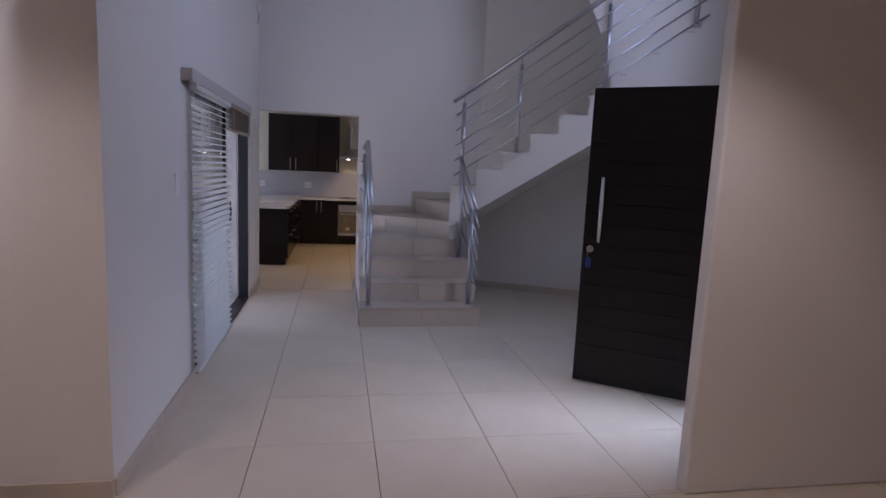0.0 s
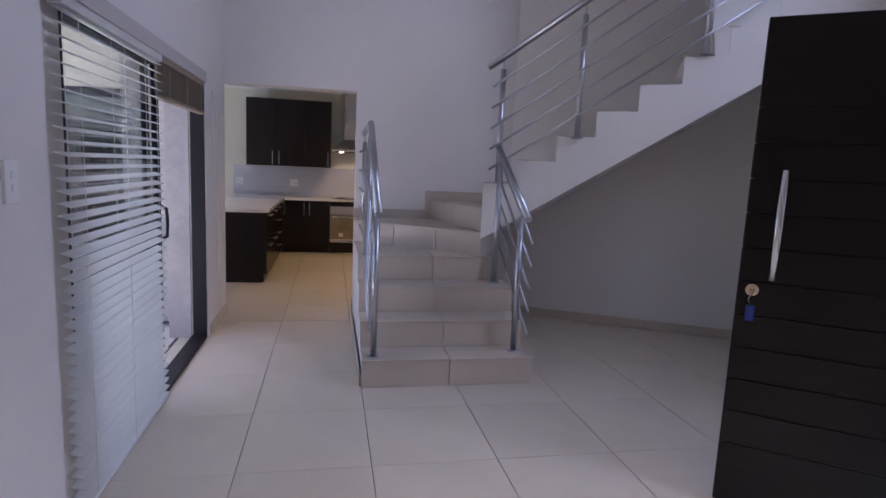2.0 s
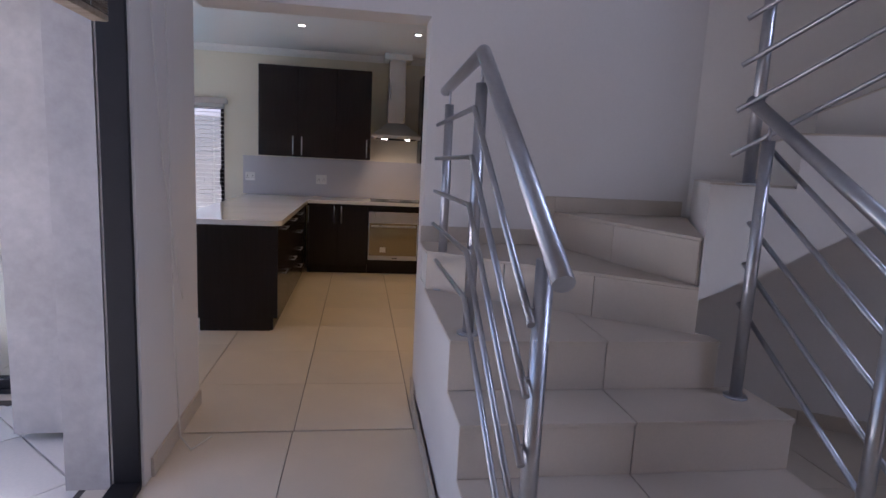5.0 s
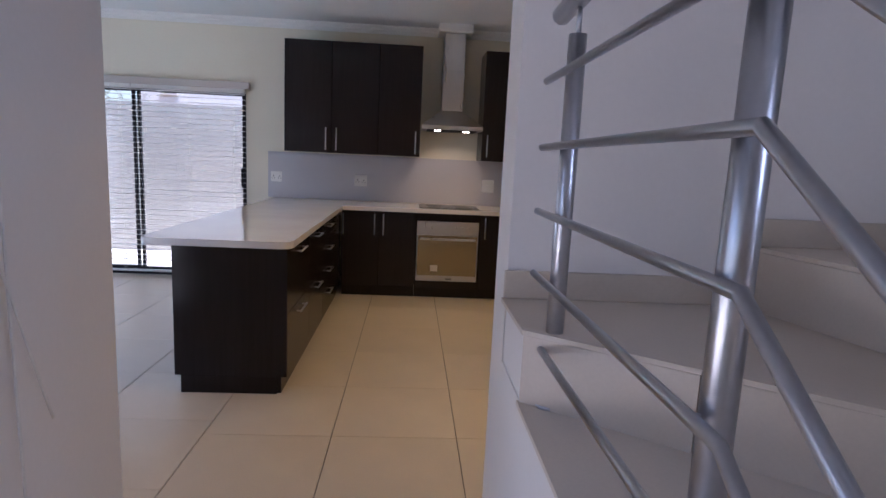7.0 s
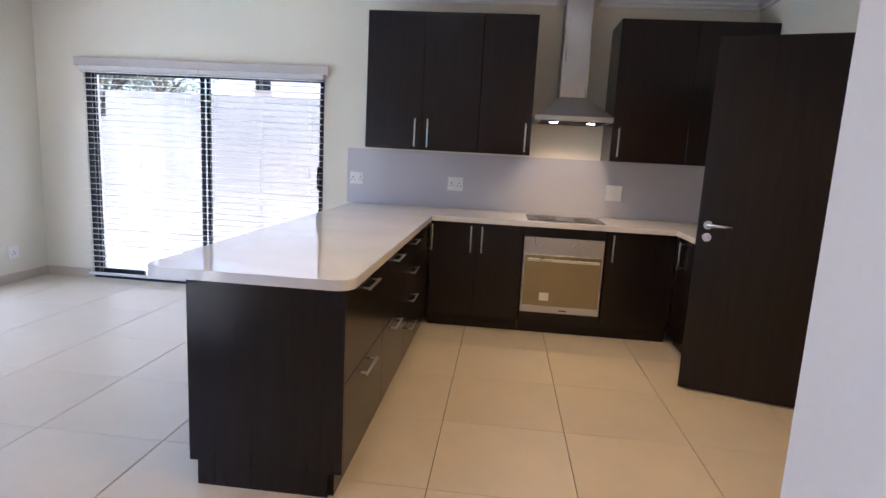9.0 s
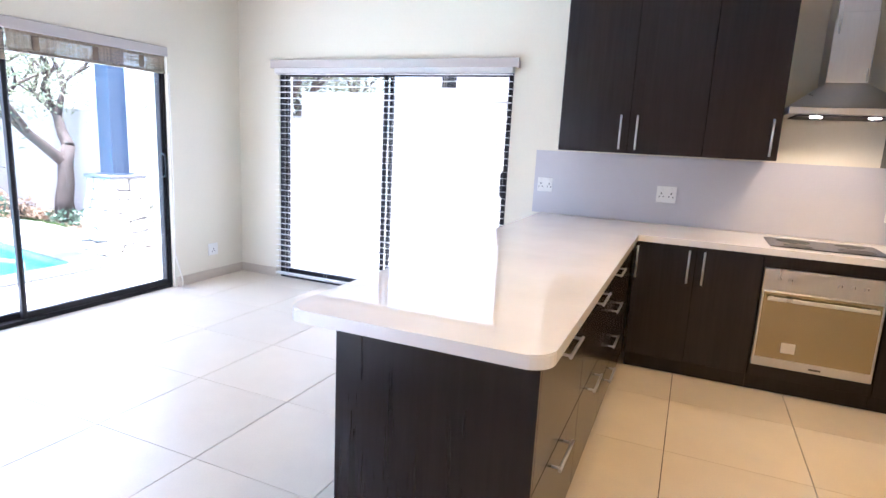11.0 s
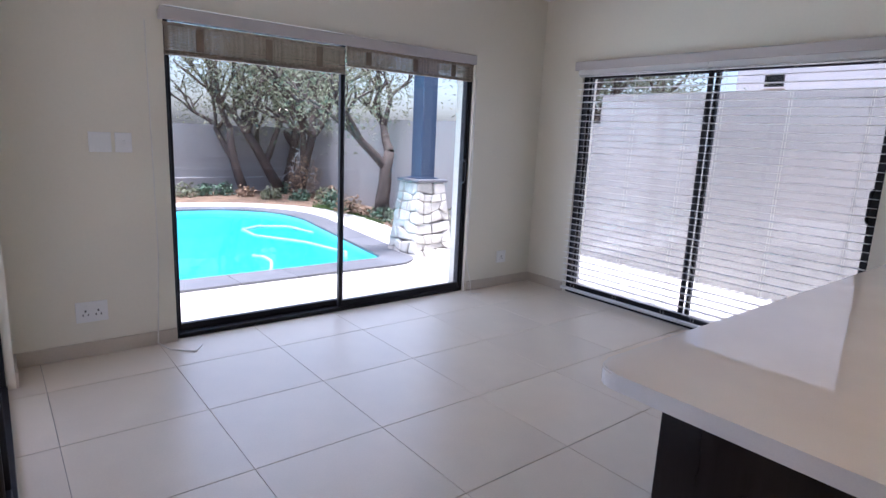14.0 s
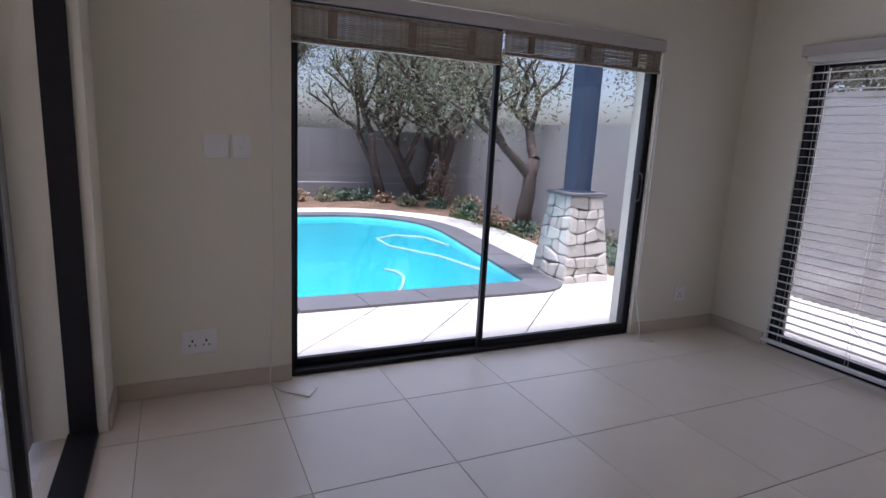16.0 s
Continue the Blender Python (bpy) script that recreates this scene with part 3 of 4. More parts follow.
part("upper_flight", b, M_WALL, stairs, "white plastered upper flight with a sloping soffit")
for k in range(9):
    z = 7 * UPPER + UPPER * k
    part("upper_tread_tile", skewed(FLIGHT, 0.28 * k, 0.28 * (k + 1) - 0.002, 0.03, WIDE - 0.004, z + 0.0005, z + 0.008), M_STAIRTILE, stairs)
    if k:
        part("step_end_tile", skewed(FLIGHT, 0.28 * k - 0.02, 0.28 * k + 0.05, -0.003, 0.03, z + 0.0005, z + 0.008), M_SKIRT, stairs)
# wall standing on the flight, with its curved edge
edge = [(1.60, 2.20), (1.575, 2.40), (1.53, 2.62), (1.46, 2.85), (1.37, 3.08), (1.27, 3.3), (1.2, 3.6), (1.2, HALL_TOP), (3.4, HALL_TOP), (3.4, 2.20)]
b = bmesh.new()
va, vb = [b.verts.new(FLIGHT @ Vector((u, 0.006, z))) for u, z in edge], [b.verts.new(FLIGHT @ Vector((u, 0.16, z))) for u, z in edge]
b.faces.new(va)
b.faces.new(vb[::-1])
for i in range(len(edge)):
    j = (i + 1) % len(edge)
    b.faces.new((va[j], va[i], vb[i], vb[j]))
bmesh.ops.recalc_face_normals(b, faces=b.faces)
structure("wall_landing", b, M_WALL, "white plastered landing wall with a curved edge")


# ---- balustrades ----
def balustrade(name, at, posts, rail, bars, label, side, cap_r=0.024):
    """posts: (foot, top); rail: points of the handrail; bars: lists of points; side: offset of the bars from the posts."""
    d = thing(name, at, label, "balustrade", group="stair balustrades")
    for foot, top in posts:
        foot, top = Vector(foot), Vector(top)
        p = part("post", tube([foot, top], 0.021, 16), M_RAILSTEEL, d)
        part("pin", tube([top, top + Vector((0, 0, 0.06))], 0.006, 8), M_RAILSTEEL, p)
        part("flange", tube([foot, foot + Vector((0, 0, 0.008))], 0.042, 16), M_RAILSTEEL, p)
    part("handrail", tube(rail, cap_r, 18), M_RAILSTEEL, d)
    for line in bars:
        part("bar", tube([Vector(p) + Vector(side) for p in line], 0.0092, 10), M_RAILSTEEL, d)
        for foot, top in posts:
            f = Vector(foot)
            for a, c in zip(line, line[1:]):
                a, c = Vector(a), Vector(c)
                L = (c - a).xy.length
                s = (f - a).xy.dot((c - a).xy) / (L * L)
                if 0 <= s <= 1:
                    q = a + (c - a) * s
                    part("bar_clip", tube([Vector((f.x, f.y, q.z)), q + Vector(side)], 0.005, 6), M_RAILSTEEL, d)
                    break
    return d


XL, SLOPE = 0.238, 0.675
bars = []
for k in range(5):
    z = 1.547 - 0.162 * k
    y_low, low = 5.02, z - SLOPE * 0.77
    if low < 0.29:
        y_low, low = 5.79 - (z - 0.29) / SLOPE, 0.29
    bars.append([(XL, y_low, low), (XL, 5.79, z), (XL, 6.71, z - 0.004)])
balustrade("stair_balustrade", (XL, 5.06, RISE), [((XL, 5.06, RISE), (XL, 5.06, 1.165)), ((XL, 5.86, 4 * RISE), (XL, 5.86, 1.637)), ((XL, 6.585, 4 * RISE), (XL, 6.585, 1.631))],
           [(XL, 4.94, 1.135), (XL, 5.86, 1.74), (XL, 6.75, 1.71)], bars, "satin steel balustrade with five thin bars on the lower flight", (-0.035, 0, 0))
XR = 1.222
bars = []
for k in range(5):
    bars.append([(XR, 4.98, 0.97 - 0.153 * k), (XR, 5.79, 1.505 - 0.153 * k)])
balustrade("stair_balustrade", (XR, 5.137, RISE), [((XR, 5.137, RISE), (XR, 5.137, 1.13)), ((XR, 5.70, 3 * RISE), (XR, 5.70, 1.49))],
           [(XR, 4.99, 1.125), (XR, 5.81, 1.635)], bars, "satin steel balustrade on the open side of the lower flight", (0.033, 0, 0))


def fl(u, z, off=0.0):
    p = FLIGHT @ Vector((u, off, z))
    return (p.x, p.y, p.z)


up = [(0.12, 1.335, 2.20), (0.705, 1.70, 2.58), (1.533, 2.29, 3.13), (2.3, 2.9, 3.63)]
bars = []
for k in range(5):
    bars.append([fl(0.05, 2.066 - 0.157 * k, -0.02), fl(2.4, 2.066 - 0.157 * k + 0.66 * 2.35, -0.02)])
balustrade("stair_balustrade", fl(0.12, 1.335, -0.02), [(fl(u, a, -0.02), fl(u, c, -0.02)) for u, a, c in up], [fl(0.0, 2.215, -0.02), fl(2.45, 2.215 + 0.66 * 2.45, -0.02)],
           bars, "satin steel balustrade climbing beside the upper flight", (-0.017, -0.031, 0))

# ---- front door ----
LEAF = Matrix.Translation(DOOR) @ Matrix.Rotation(radians(143), 4, "Z")
front_door = tagged(new("door_front"), "dark stained timber front door standing open", "door", kind="structure")
front_door.matrix_world = LEAF
WD = 1.19
heights = [0.012, 0.29, 0.44, 0.585, 0.73, 0.875, 1.02, 1.165, 1.31, 1.455, 1.60, 1.745, 2.10]
for z0, z1 in zip(heights, heights[1:]):
    part("board", box(0.0, WD, -0.022, 0.022, z0, z1 - 0.002, 0.004), M_WENGE_H, front_door)
part("core_panel", box(0.01, WD - 0.01, -0.016, 0.016, 0.02, 2.095), M_WENGE_H, front_door)
for s in (1, -1):
    hx = WD - 0.12
    h = part("pull_handle", tube([(hx, s * 0.075, 1.04), (hx, s * 0.075, 1.49)], 0.016, 14), M_CHROME, front_door, "brushed steel bar handle")
    for z in (1.10, 1.43):
        part("standoff", tube([(hx, s * 0.02, z), (hx, s * 0.075, z)], 0.008, 8), M_CHROME, h)
lx = WD - 0.055
lock = part("lock_rose", tube([(lx, 0.020, 0.985), (lx, 0.030, 0.985)], 0.026, 16), M_CHROME, front_door)
part("lock_cylinder", tube([(lx, 0.030, 0.985), (lx, 0.042, 0.985)], 0.011, 10), M_BRASS, lock)
part("key", box(lx - 0.002, lx + 0.002, 0.042, 0.075, 0.972, 0.998, 0.001), M_BRASS, lock)
part("key_tag", box(lx - 0.018, lx + 0.018, 0.055, 0.060, 0.855, 0.925, 0.006, 2), M_BLUETAG, lock)
part("key_ring", tube([(lx + 0.0, 0.06, 0.972), (lx + 0.012, 0.06, 0.95), (lx, 0.058, 0.922)], 0.002, 6), M_CHROME, lock)
# doorway frame
fr = tagged(new("door_frame"), "dark timber frame of the front doorway", "door frame", kind="structure")
for a in ((0.0, 0.05, 0.02, 0.18, 0, 2.09), (1.11, 1.16, 0.02, 0.18, 0, 2.09), (0.05, 1.11, 0.02, 0.18, 2.05, 2.09)):
    part("jamb", skewed(ENTRY, *a, 0.003), M_WENGE_H, fr)
sw = tagged(new("window_sidelight"), "tall narrow sidelight window beside the front door", "window", kind="structure")
for a in ((-0.66, -0.62, 0.05, 0.12, 0, 2.75), (-0.10, -0.06, 0.05, 0.12, 0, 2.75), (-0.62, -0.10, 0.05, 0.12, 0, 0.05), (-0.62, -0.10, 0.05, 0.12, 2.70, 2.75)):
    part("window_frame", skewed(ENTRY, *a, 0.003), M_WENGE_H, sw)
pn = part("pane", skewed(ENTRY, -0.62, -0.10, 0.08, 0.086, 0.05, 2.70), M_GLASS, sw)
pn.visible_shadow = False
hw = tagged(new("window_high"), "white framed high window above the front door", "window", kind="structure")
for a in ((0.0, 0.05, 0.05, 0.12, 2.5, 4.6), (1.11, 1.16, 0.05, 0.12, 2.5, 4.6), (0.05, 1.11, 0.05, 0.12, 2.5, 2.56), (0.05, 1.11, 0.05, 0.12, 4.54, 4.6)):
    part("window_frame", skewed(ENTRY, *a, 0.003), M_BLACK, hw)
pn = part("pane", skewed(ENTRY, 0.05, 1.11, 0.08, 0.086, 2.56, 4.54), M_GLASS, hw)
pn.visible_shadow = False


# ---- sockets and switches ----
def socket(at, deg, w, h, holes, label, category):
    """A wall plate; local x along the wall, local -y into the room."""
    d = tagged(new(category.replace(" ", "_")), label, category)
    d.matrix_world = Matrix.Translation(at) @ Matrix.Rotation(radians(deg), 4, "Z")
    p = part("plate", box(-w / 2, w / 2, -0.010, 0.0, -h / 2, h / 2, 0.003, 2), M_PLASTIC, d)
    for kind, x, z in holes:
        if kind == "pins":
            for dx, dz, sx, sz in ((0, 0.014, 0.004, 0.006), (-0.013, -0.008, 0.003, 0.005), (0.013, -0.008, 0.003, 0.005)):
                part("pin_hole", box(x + dx - sx, x + dx + sx, -0.0112, -0.0098, z + dz - sz, z + dz + sz), M_SLOT, p)
        else:
            part("rocker", box(x - 0.008, x + 0.008, -0.014, -0.009, z - 0.012, z + 0.012, 0.002), M_PLASTIC, p)
    return d


DOUBLE = (("pins", -0.032, -0.008), ("pins", 0.032, -0.008), ("rocker", -0.032, 0.032), ("rocker", 0.032, 0.032))
socket((-1.515, FAR, 1.08), 0, 0.115, 0.105, DOUBLE, "white double wall socket above the worktop", "wall socket")
socket((-0.65, FAR - 0.008, 1.075), 0, 0.13, 0.115, DOUBLE, "white double wall socket on the splashback", "wall socket")
socket((0.68, FAR - 0.008, 1.072), 0, 0.13, 0.13, (("rocker", 0, 0),), "white isolator switch on the splashback", "wall switch")
socket((-4.5, 10.90, 0.272), 90, 0.11, 0.11, (("pins", 0, -0.01), ("rocker", 0.03, 0.03)), "white single wall socket near the floor", "wall socket")
socket((-4.5, 7.65, 0.265), 90, 0.16, 0.12, DOUBLE, "white double wall socket near the floor", "wall socket")
socket((-4.5, 7.75, 1.225), 90, 0.11, 0.11, (), "white blank wall plate beside the pool door", "wall plate")
socket((-4.5, 7.865, 1.225), 90, 0.085, 0.11, (("rocker", 0, 0),), "white light switch beside the pool door", "light switch")
socket((-1.0, 3.38, 1.34), 90, 0.08, 0.13, (("rocker", 0, 0.02), ("rocker", 0, -0.02)), "white light switch beside the hall door", "light switch")

sensor = thing("alarm_sensor", (-1.0, 6.76, 3.19), "small white alarm sensor with a loose black cable", "alarm sensor")
part("casing", box(-0.998, -0.955, 6.73, 6.79, 3.14, 3.24, 0.012, 2), M_PLASTIC, sensor)
part("cable", tube([(-0.985, 6.76, 3.14), (-0.98, 6.765, 3.10), (-0.985, 6.755, 3.06), (-0.993, 6.762, 3.03)], 0.003, 6), M_SLOT, sensor, "short loose black cable")

# ---- kitchen ----
def bar_handle(parent, a, b, out, r=0.006):
    """A slim steel bar handle between a and b, standing off along out."""
    a, b, o = Vector(a), Vector(b), Vector(out)
    h = part("handle", tube([a + o, b + o], r, 8), M_STEEL, parent, "brushed steel bar handle")
    k = (b - a).normalized() * 0.015
    for p in (a + k, b - k):
        part("handle_leg", tube([p, p + o], r * 0.8, 6), M_STEEL, h)


def cabinet(name, x0, x1, y0, y1, z0, z1, label, group):
    c = thing(name, ((x0 + x1) / 2, (y0 + y1) / 2, z0), label, "cabinet", group)
    part("body", box(x0 + 0.001, x1 - 0.001, y0, y1, z0, z1, 0.001), M_WENGE, c)
    return c


def door_panel(c, x0, x1, y, z0, z1, handle_x=None, hz=None):
    """A cabinet door facing -y."""
    d = part("door", box(x0 + 0.0015, x1 - 0.0015, y - 0.018, y - 0.001, z0 + 0.0015, z1 - 0.0015, 0.0015), M_WENGE, c)
    if handle_x is not None:
        bar_handle(d, (handle_x, y - 0.018, hz[0]), (handle_x, y - 0.018, hz[1]), (0, -0.028, 0))
    return d


YB, CT = 10.66, 0.826
# wall cabinets
c = cabinet("wall_cabinet", -1.35, -0.46, 10.885, FAR - 0.002, 1.346, 2.38, "dark wenge two-door wall cabinet", "kitchen cabinets")
door_panel(c, -1.35, -0.905, 10.885, 1.346, 2.38, -0.955, (1.37, 1.585))
door_panel(c, -0.905, -0.46, 10.885, 1.346, 2.38, -0.855, (1.37, 1.585))
c = cabinet("wall_cabinet", -0.46, -0.055, 10.885, FAR - 0.002, 1.346, 2.38, "dark wenge one-door wall cabinet beside the hood", "kitchen cabinets")
door_panel(c, -0.46, -0.055, 10.885, 1.346, 2.38, -0.10, (1.37, 1.585))
c = cabinet("wall_cabinet", 0.545, 1.10, 10.885, FAR - 0.002, 1.335, 2.37, "dark wenge one-door wall cabinet beside the hood", "kitchen cabinets")
door_panel(c, 0.545, 1.10, 10.885, 1.335, 2.37, 0.595, (1.37, 1.585))
c = cabinet("wall_cabinet", 1.10, 1.655, 10.885, FAR - 0.002, 1.335, 2.37, "dark wenge corner wall cabinet", "kitchen cabinets")
door_panel(c, 1.10, 1.655, 10.885, 1.335, 2.37)
# base cabinets along the far wall
def plinth(c, x0, x1, y0, y1):
    part("plinth", box(x0 + 0.001, x1 - 0.001, y0, y1, 0.0, 0.098), M_WENGE, c)


def base_unit(name, x0, x1, label, doors):
    c = thing(name, ((x0 + x1) / 2, YB + 0.3, 0), label, "cabinet", "kitchen cabinets")
    part("body", box(x0 + 0.001, x1 - 0.001, YB, FAR - 0.002, 0.10, CT, 0.001), M_WENGE, c)
    plinth(c, x0, x1, YB + 0.03, YB + 0.06)
    for a, e, hx in doors:
        door_panel(c, a, e, YB, 0.10, CT - 0.005, hx, (0.60, 0.80) if hx else None)
    return c


base_unit("base_cabinet", -0.765, -0.065, "dark wenge two-door base cabinet", ((-0.765, -0.415, -0.455), (-0.415, -0.065, -0.372)))
oven_unit = base_unit("oven_housing", -0.065, 0.55, "dark wenge oven housing", ())
part("top_strip", box(-0.063, 0.548, YB - 0.018, YB, 0.752, CT, 0.001), M_WENGE, oven_unit)
part("bottom_strip", box(-0.063, 0.548, YB - 0.018, YB, 0.10, 0.168, 0.001), M_WENGE, oven_unit)
base_unit("base_cabinet", 0.55, 1.05, "dark wenge one-door base cabinet beside the oven", ((0.55, 1.05, 0.595),))
# built-in oven
ov = thing("oven", (0.30, YB, 0.17), "built-in stainless steel oven, floor reflection coloured into its glass door", "oven")
OX0, OX1 = -0.053, 0.535
part("front_plate", box(OX0, OX1, YB - 0.02, YB - 0.002, 0.174, 0.748, 0.002), M_STEEL, ov)
part("control_panel", box(OX0, OX1, YB - 0.028, YB - 0.021, 0.628, 0.748, 0.002), M_STEEL, ov, "brushed steel control panel")
dr = part("oven_door", box(OX0, OX1, YB - 0.035, YB - 0.021, 0.174, 0.621, 0.003), M_STEEL, ov)
part("door_glass", box(OX0 + 0.012, OX1 - 0.012, YB - 0.0375, YB - 0.0345, 0.228, 0.615, 0.001), M_OVENGLASS, dr, "oven door glass with the floor's yellow reflection in its colour")
part("handle_rail", box(OX0 + 0.03, OX1 - 0.03, YB - 0.072, YB - 0.060, 0.573, 0.595, 0.003), M_STEEL, dr, "brushed steel oven handle")
for hx in (OX0 + 0.045, OX1 - 0.065):
    part("handle_leg", box(hx, hx + 0.02, YB - 0.061, YB - 0.037, 0.575, 0.593, 0.002), M_STEEL, dr)
part("sticker", box(0.085, 0.155, YB - 0.0388, YB - 0.0377, 0.27, 0.33), M_LABEL, dr, "small white sticker")
part("badge", box(0.235, 0.295, YB - 0.0362, YB - 0.0351, 0.192, 0.202), M_SLOT, dr)
for kx in (0.03, 0.085, 0.32, 0.38, 0.44):
    k = part("knob", tube([(kx, YB - 0.028, 0.689), (kx, YB - 0.048, 0.689)], 0.016, 14), M_STEEL, ov)
    part("pointer", box(kx - 0.0015, kx + 0.0015, YB - 0.0492, YB - 0.0479, 0.691, 0.703), M_SLOT, k)
# right-hand return
c = thing("base_cabinet", (1.35, 10.2, 0), "dark wenge base cabinet on the short return", "cabinet", "kitchen cabinets")
part("body", box(1.07, 1.655, 9.95, YB, 0.10, CT, 0.001), M_WENGE, c)
part("plinth", box(1.11, 1.14, 9.95, YB, 0, 0.098), M_WENGE, c)
d = part("door", box(1.051, 1.069, 9.952, YB - 0.04, 0.102, CT - 0.006, 0.0015), M_WENGE, c)
bar_handle(d, (1.051, 10.48, 0.60), (1.051, 10.48, 0.80), (-0.028, 0, 0))
# peninsula
PX0, PX1, PY0 = -1.382, -0.775, 8.333
pen = thing("peninsula_end_panel", (-1.1, PY0, 0), "dark wenge end panel of the kitchen peninsula", "end panel")
part("panel", box(PX0, PX1 + 0.0, PY0 - 0.018, PY0, 0.10, CT, 0.001), M_WENGE, pen)
part("foot", box(PX0 + 0.032, PX1 - 0.055, PY0 - 0.016, PY0, 0, 0.099), M_WENGE, pen)
back = thing("peninsula_back_panel", (PX0, 9.8, 0), "dark wenge back panel of the kitchen peninsula", "back panel")
part("panel", box(PX0, PX0 + 0.018, PY0 + 0.001, FAR - 0.002, 0.10, CT, 0.001), M_WENGE, back)
part("foot", box(PX0 + 0.035, PX0 + 0.053, PY0 + 0.001, FAR - 0.002, 0, 0.099), M_WENGE, back)
ys = [PY0 + 0.001, 9.0, 9.6, 10.15, YB]
kinds = ["drawers", "drawers", "small", "door"]
for (ya, yb), kd in zip(zip(ys, ys[1:]), kinds):
    c = thing("base_cabinet" if kd == "door" else "drawer_cabinet", (-1.1, (ya + yb) / 2, 0), "dark wenge peninsula cabinet with " + ("a door" if kd == "door" else "drawers"), "cabinet", "kitchen cabinets")
    part("body", box(PX0 + 0.02, PX1 - 0.019, ya, yb - 0.001, 0.10, CT, 0.001), M_WENGE, c)
    part("plinth", box(PX1 - 0.065, PX1 - 0.035, ya, yb - 0.001, 0.0, 0.099), M_WENGE, c)
    zs = {"drawers": [0.10, 0.46, CT - 0.005], "small": [0.10, 0.28, 0.46, 0.64, CT - 0.005], "door": [0.10, CT - 0.005]}[kd]
    for za, zb in zip(zs, zs[1:]):
        f = part("door" if kd == "door" else "drawer_front", box(PX1 - 0.018, PX1, ya + 0.0015, yb - 0.0025, za + 0.0015, zb - 0.0015, 0.0015), M_WENGE, c)
        if kd == "door":
            bar_handle(f, (PX1, yb - 0.06, 0.60), (PX1, yb - 0.06, 0.80), (0.028, 0, 0))
        else:
            ym, hz = (ya + yb) / 2, zb - 0.05
            bar_handle(f, (PX1, ym - 0.1, hz), (PX1, ym + 0.1, hz), (0.028, 0, 0))


def rounded(points, radii, seg=6):
    out = []
    k = len(points)
    for i, (p, r) in enumerate(zip(points, radii)):
        p = Vector((*p, 0))
        if r <= 0:
            out.append((p.x, p.y))
            continue
        a, c = (Vector((*points[i - 1], 0)) - p).normalized(), (Vector((*points[(i + 1) % k], 0)) - p).normalized()
        half = a.angle(c) / 2
        mid = p + (a + c).normalized() * (r / math.sin(half))
        s, e = p + a * (r / math.tan(half)) - mid, p + c * (r / math.tan(half)) - mid
        a0 = math.atan2(s.y, s.x)
        turn = (math.atan2(e.y, e.x) - a0 + math.pi) % (2 * math.pi) - math.pi
        for j in range(seg + 1):
            q = a0 + turn * j / seg
            out.append((mid.x + r * math.cos(q), mid.y + r * math.sin(q)))
    return out


top = rounded([(-1.545, 8.277), (-0.745, 8.277), (-0.752, 10.605), (1.03, 10.605), (1.03, 9.94), (1.657, 9.94), (1.657, FAR - 0.011), (-1.545, FAR - 0.011)],
              [0.07, 0.07, 0.008, 0.008, 0.01, 0, 0, 0])
b = prism(top, CT + 0.001, 0.865)
bmesh.ops.bevel(b, geom=[e for e in b.edges if abs(e.verts[0].co.z - e.verts[1].co.z) < 1e-5 and e.verts[0].co.z > 0.845], offset=0.004, segments=2, affect="EDGES")
wt = part("worktop", b, M_QUARTZ)
tagged(wt, "white quartz L-shaped worktop with rounded peninsula corners", "worktop")
sp = part("splashback", box(-1.60, 1.655, FAR - 0.008, FAR - 0.001, 0.866, 1.334, 0.001), M_SPLASH)
tagged(sp, "plain pale grey splashback panel behind the worktop", "splashback")
hob = thing("hob", (0.29, 10.88, 0.866), "black glass hob set on the white worktop", "hob")
part("glass_plate", box(-0.04, 0.54, 10.70, 11.08, 0.866, 0.871, 0.002), M_HOB, hob)
for x, y, r in ((0.11, 10.79, 0.075), (0.40, 10.79, 0.09), (0.11, 10.98, 0.09), (0.40, 10.98, 0.075)):
    part("cooking_zone", tube([(x, y, 0.871), (x, y, 0.8715)], r, 24), M_SLOT, hob)
# cooker hood
hood = thing("cooker_hood", (0.29, 11.0, 1.62), "stainless steel chimney cooker hood with two lit lamps", "cooker hood")
HX0, HX1, HY0, HY1 = -0.04, 0.54, 10.80, FAR - 0.009
part("rim", box(HX0, HX1, HY0, HY1, 1.615, 1.655, 0.003), M_STEEL, hood)
b = bmesh.new()
lo = [b.verts.new(p) for p in ((HX0, HY0, 1.655), (HX1, HY0, 1.655), (HX1, HY1, 1.655), (HX0, HY1, 1.655))]
hi = [b.verts.new(p) for p in ((0.152, 11.03, 1.81), (0.352, 11.03, 1.81), (0.352, HY1, 1.81), (0.152, HY1, 1.81))]
b.faces.new(hi)
for i in range(4):
    b.faces.new((lo[i], lo[(i + 1) % 4], hi[(i + 1) % 4], hi[i]))
part("canopy", b, M_STEEL, hood)
part("chimney", box(0.152, 0.352, 11.03, HY1, 1.81, 2.545, 0.002), M_STEEL, hood)
part("chimney_sleeve", box(0.147, 0.357, 11.025, HY1 - 0.001, 1.81, 2.20, 0.002), M_STEEL, hood)
part("filter", box(HX0 + 0.05, HX1 - 0.05, HY0 + 0.05, HY1 - 0.03, 1.608, 1.616), M_BLACK, hood)
for x in (0.11, 0.39):
    part("lamp", tube([(x, 10.90, 1.602), (x, 10.90, 1.609)], 0.03, 16), M_LAMP, hood)
    spot("hood_light", x, 10.95, 1.60, 1.3, WARM, 140)
tagged(part("chimney_moulding", box(0.087, 0.42, 10.96, FAR - 0.001, 2.545, ROOM_TOP - 0.001, 0.01, 2), M_CORNICE), "white moulded box round the hood chimney", "moulding", kind="structure")
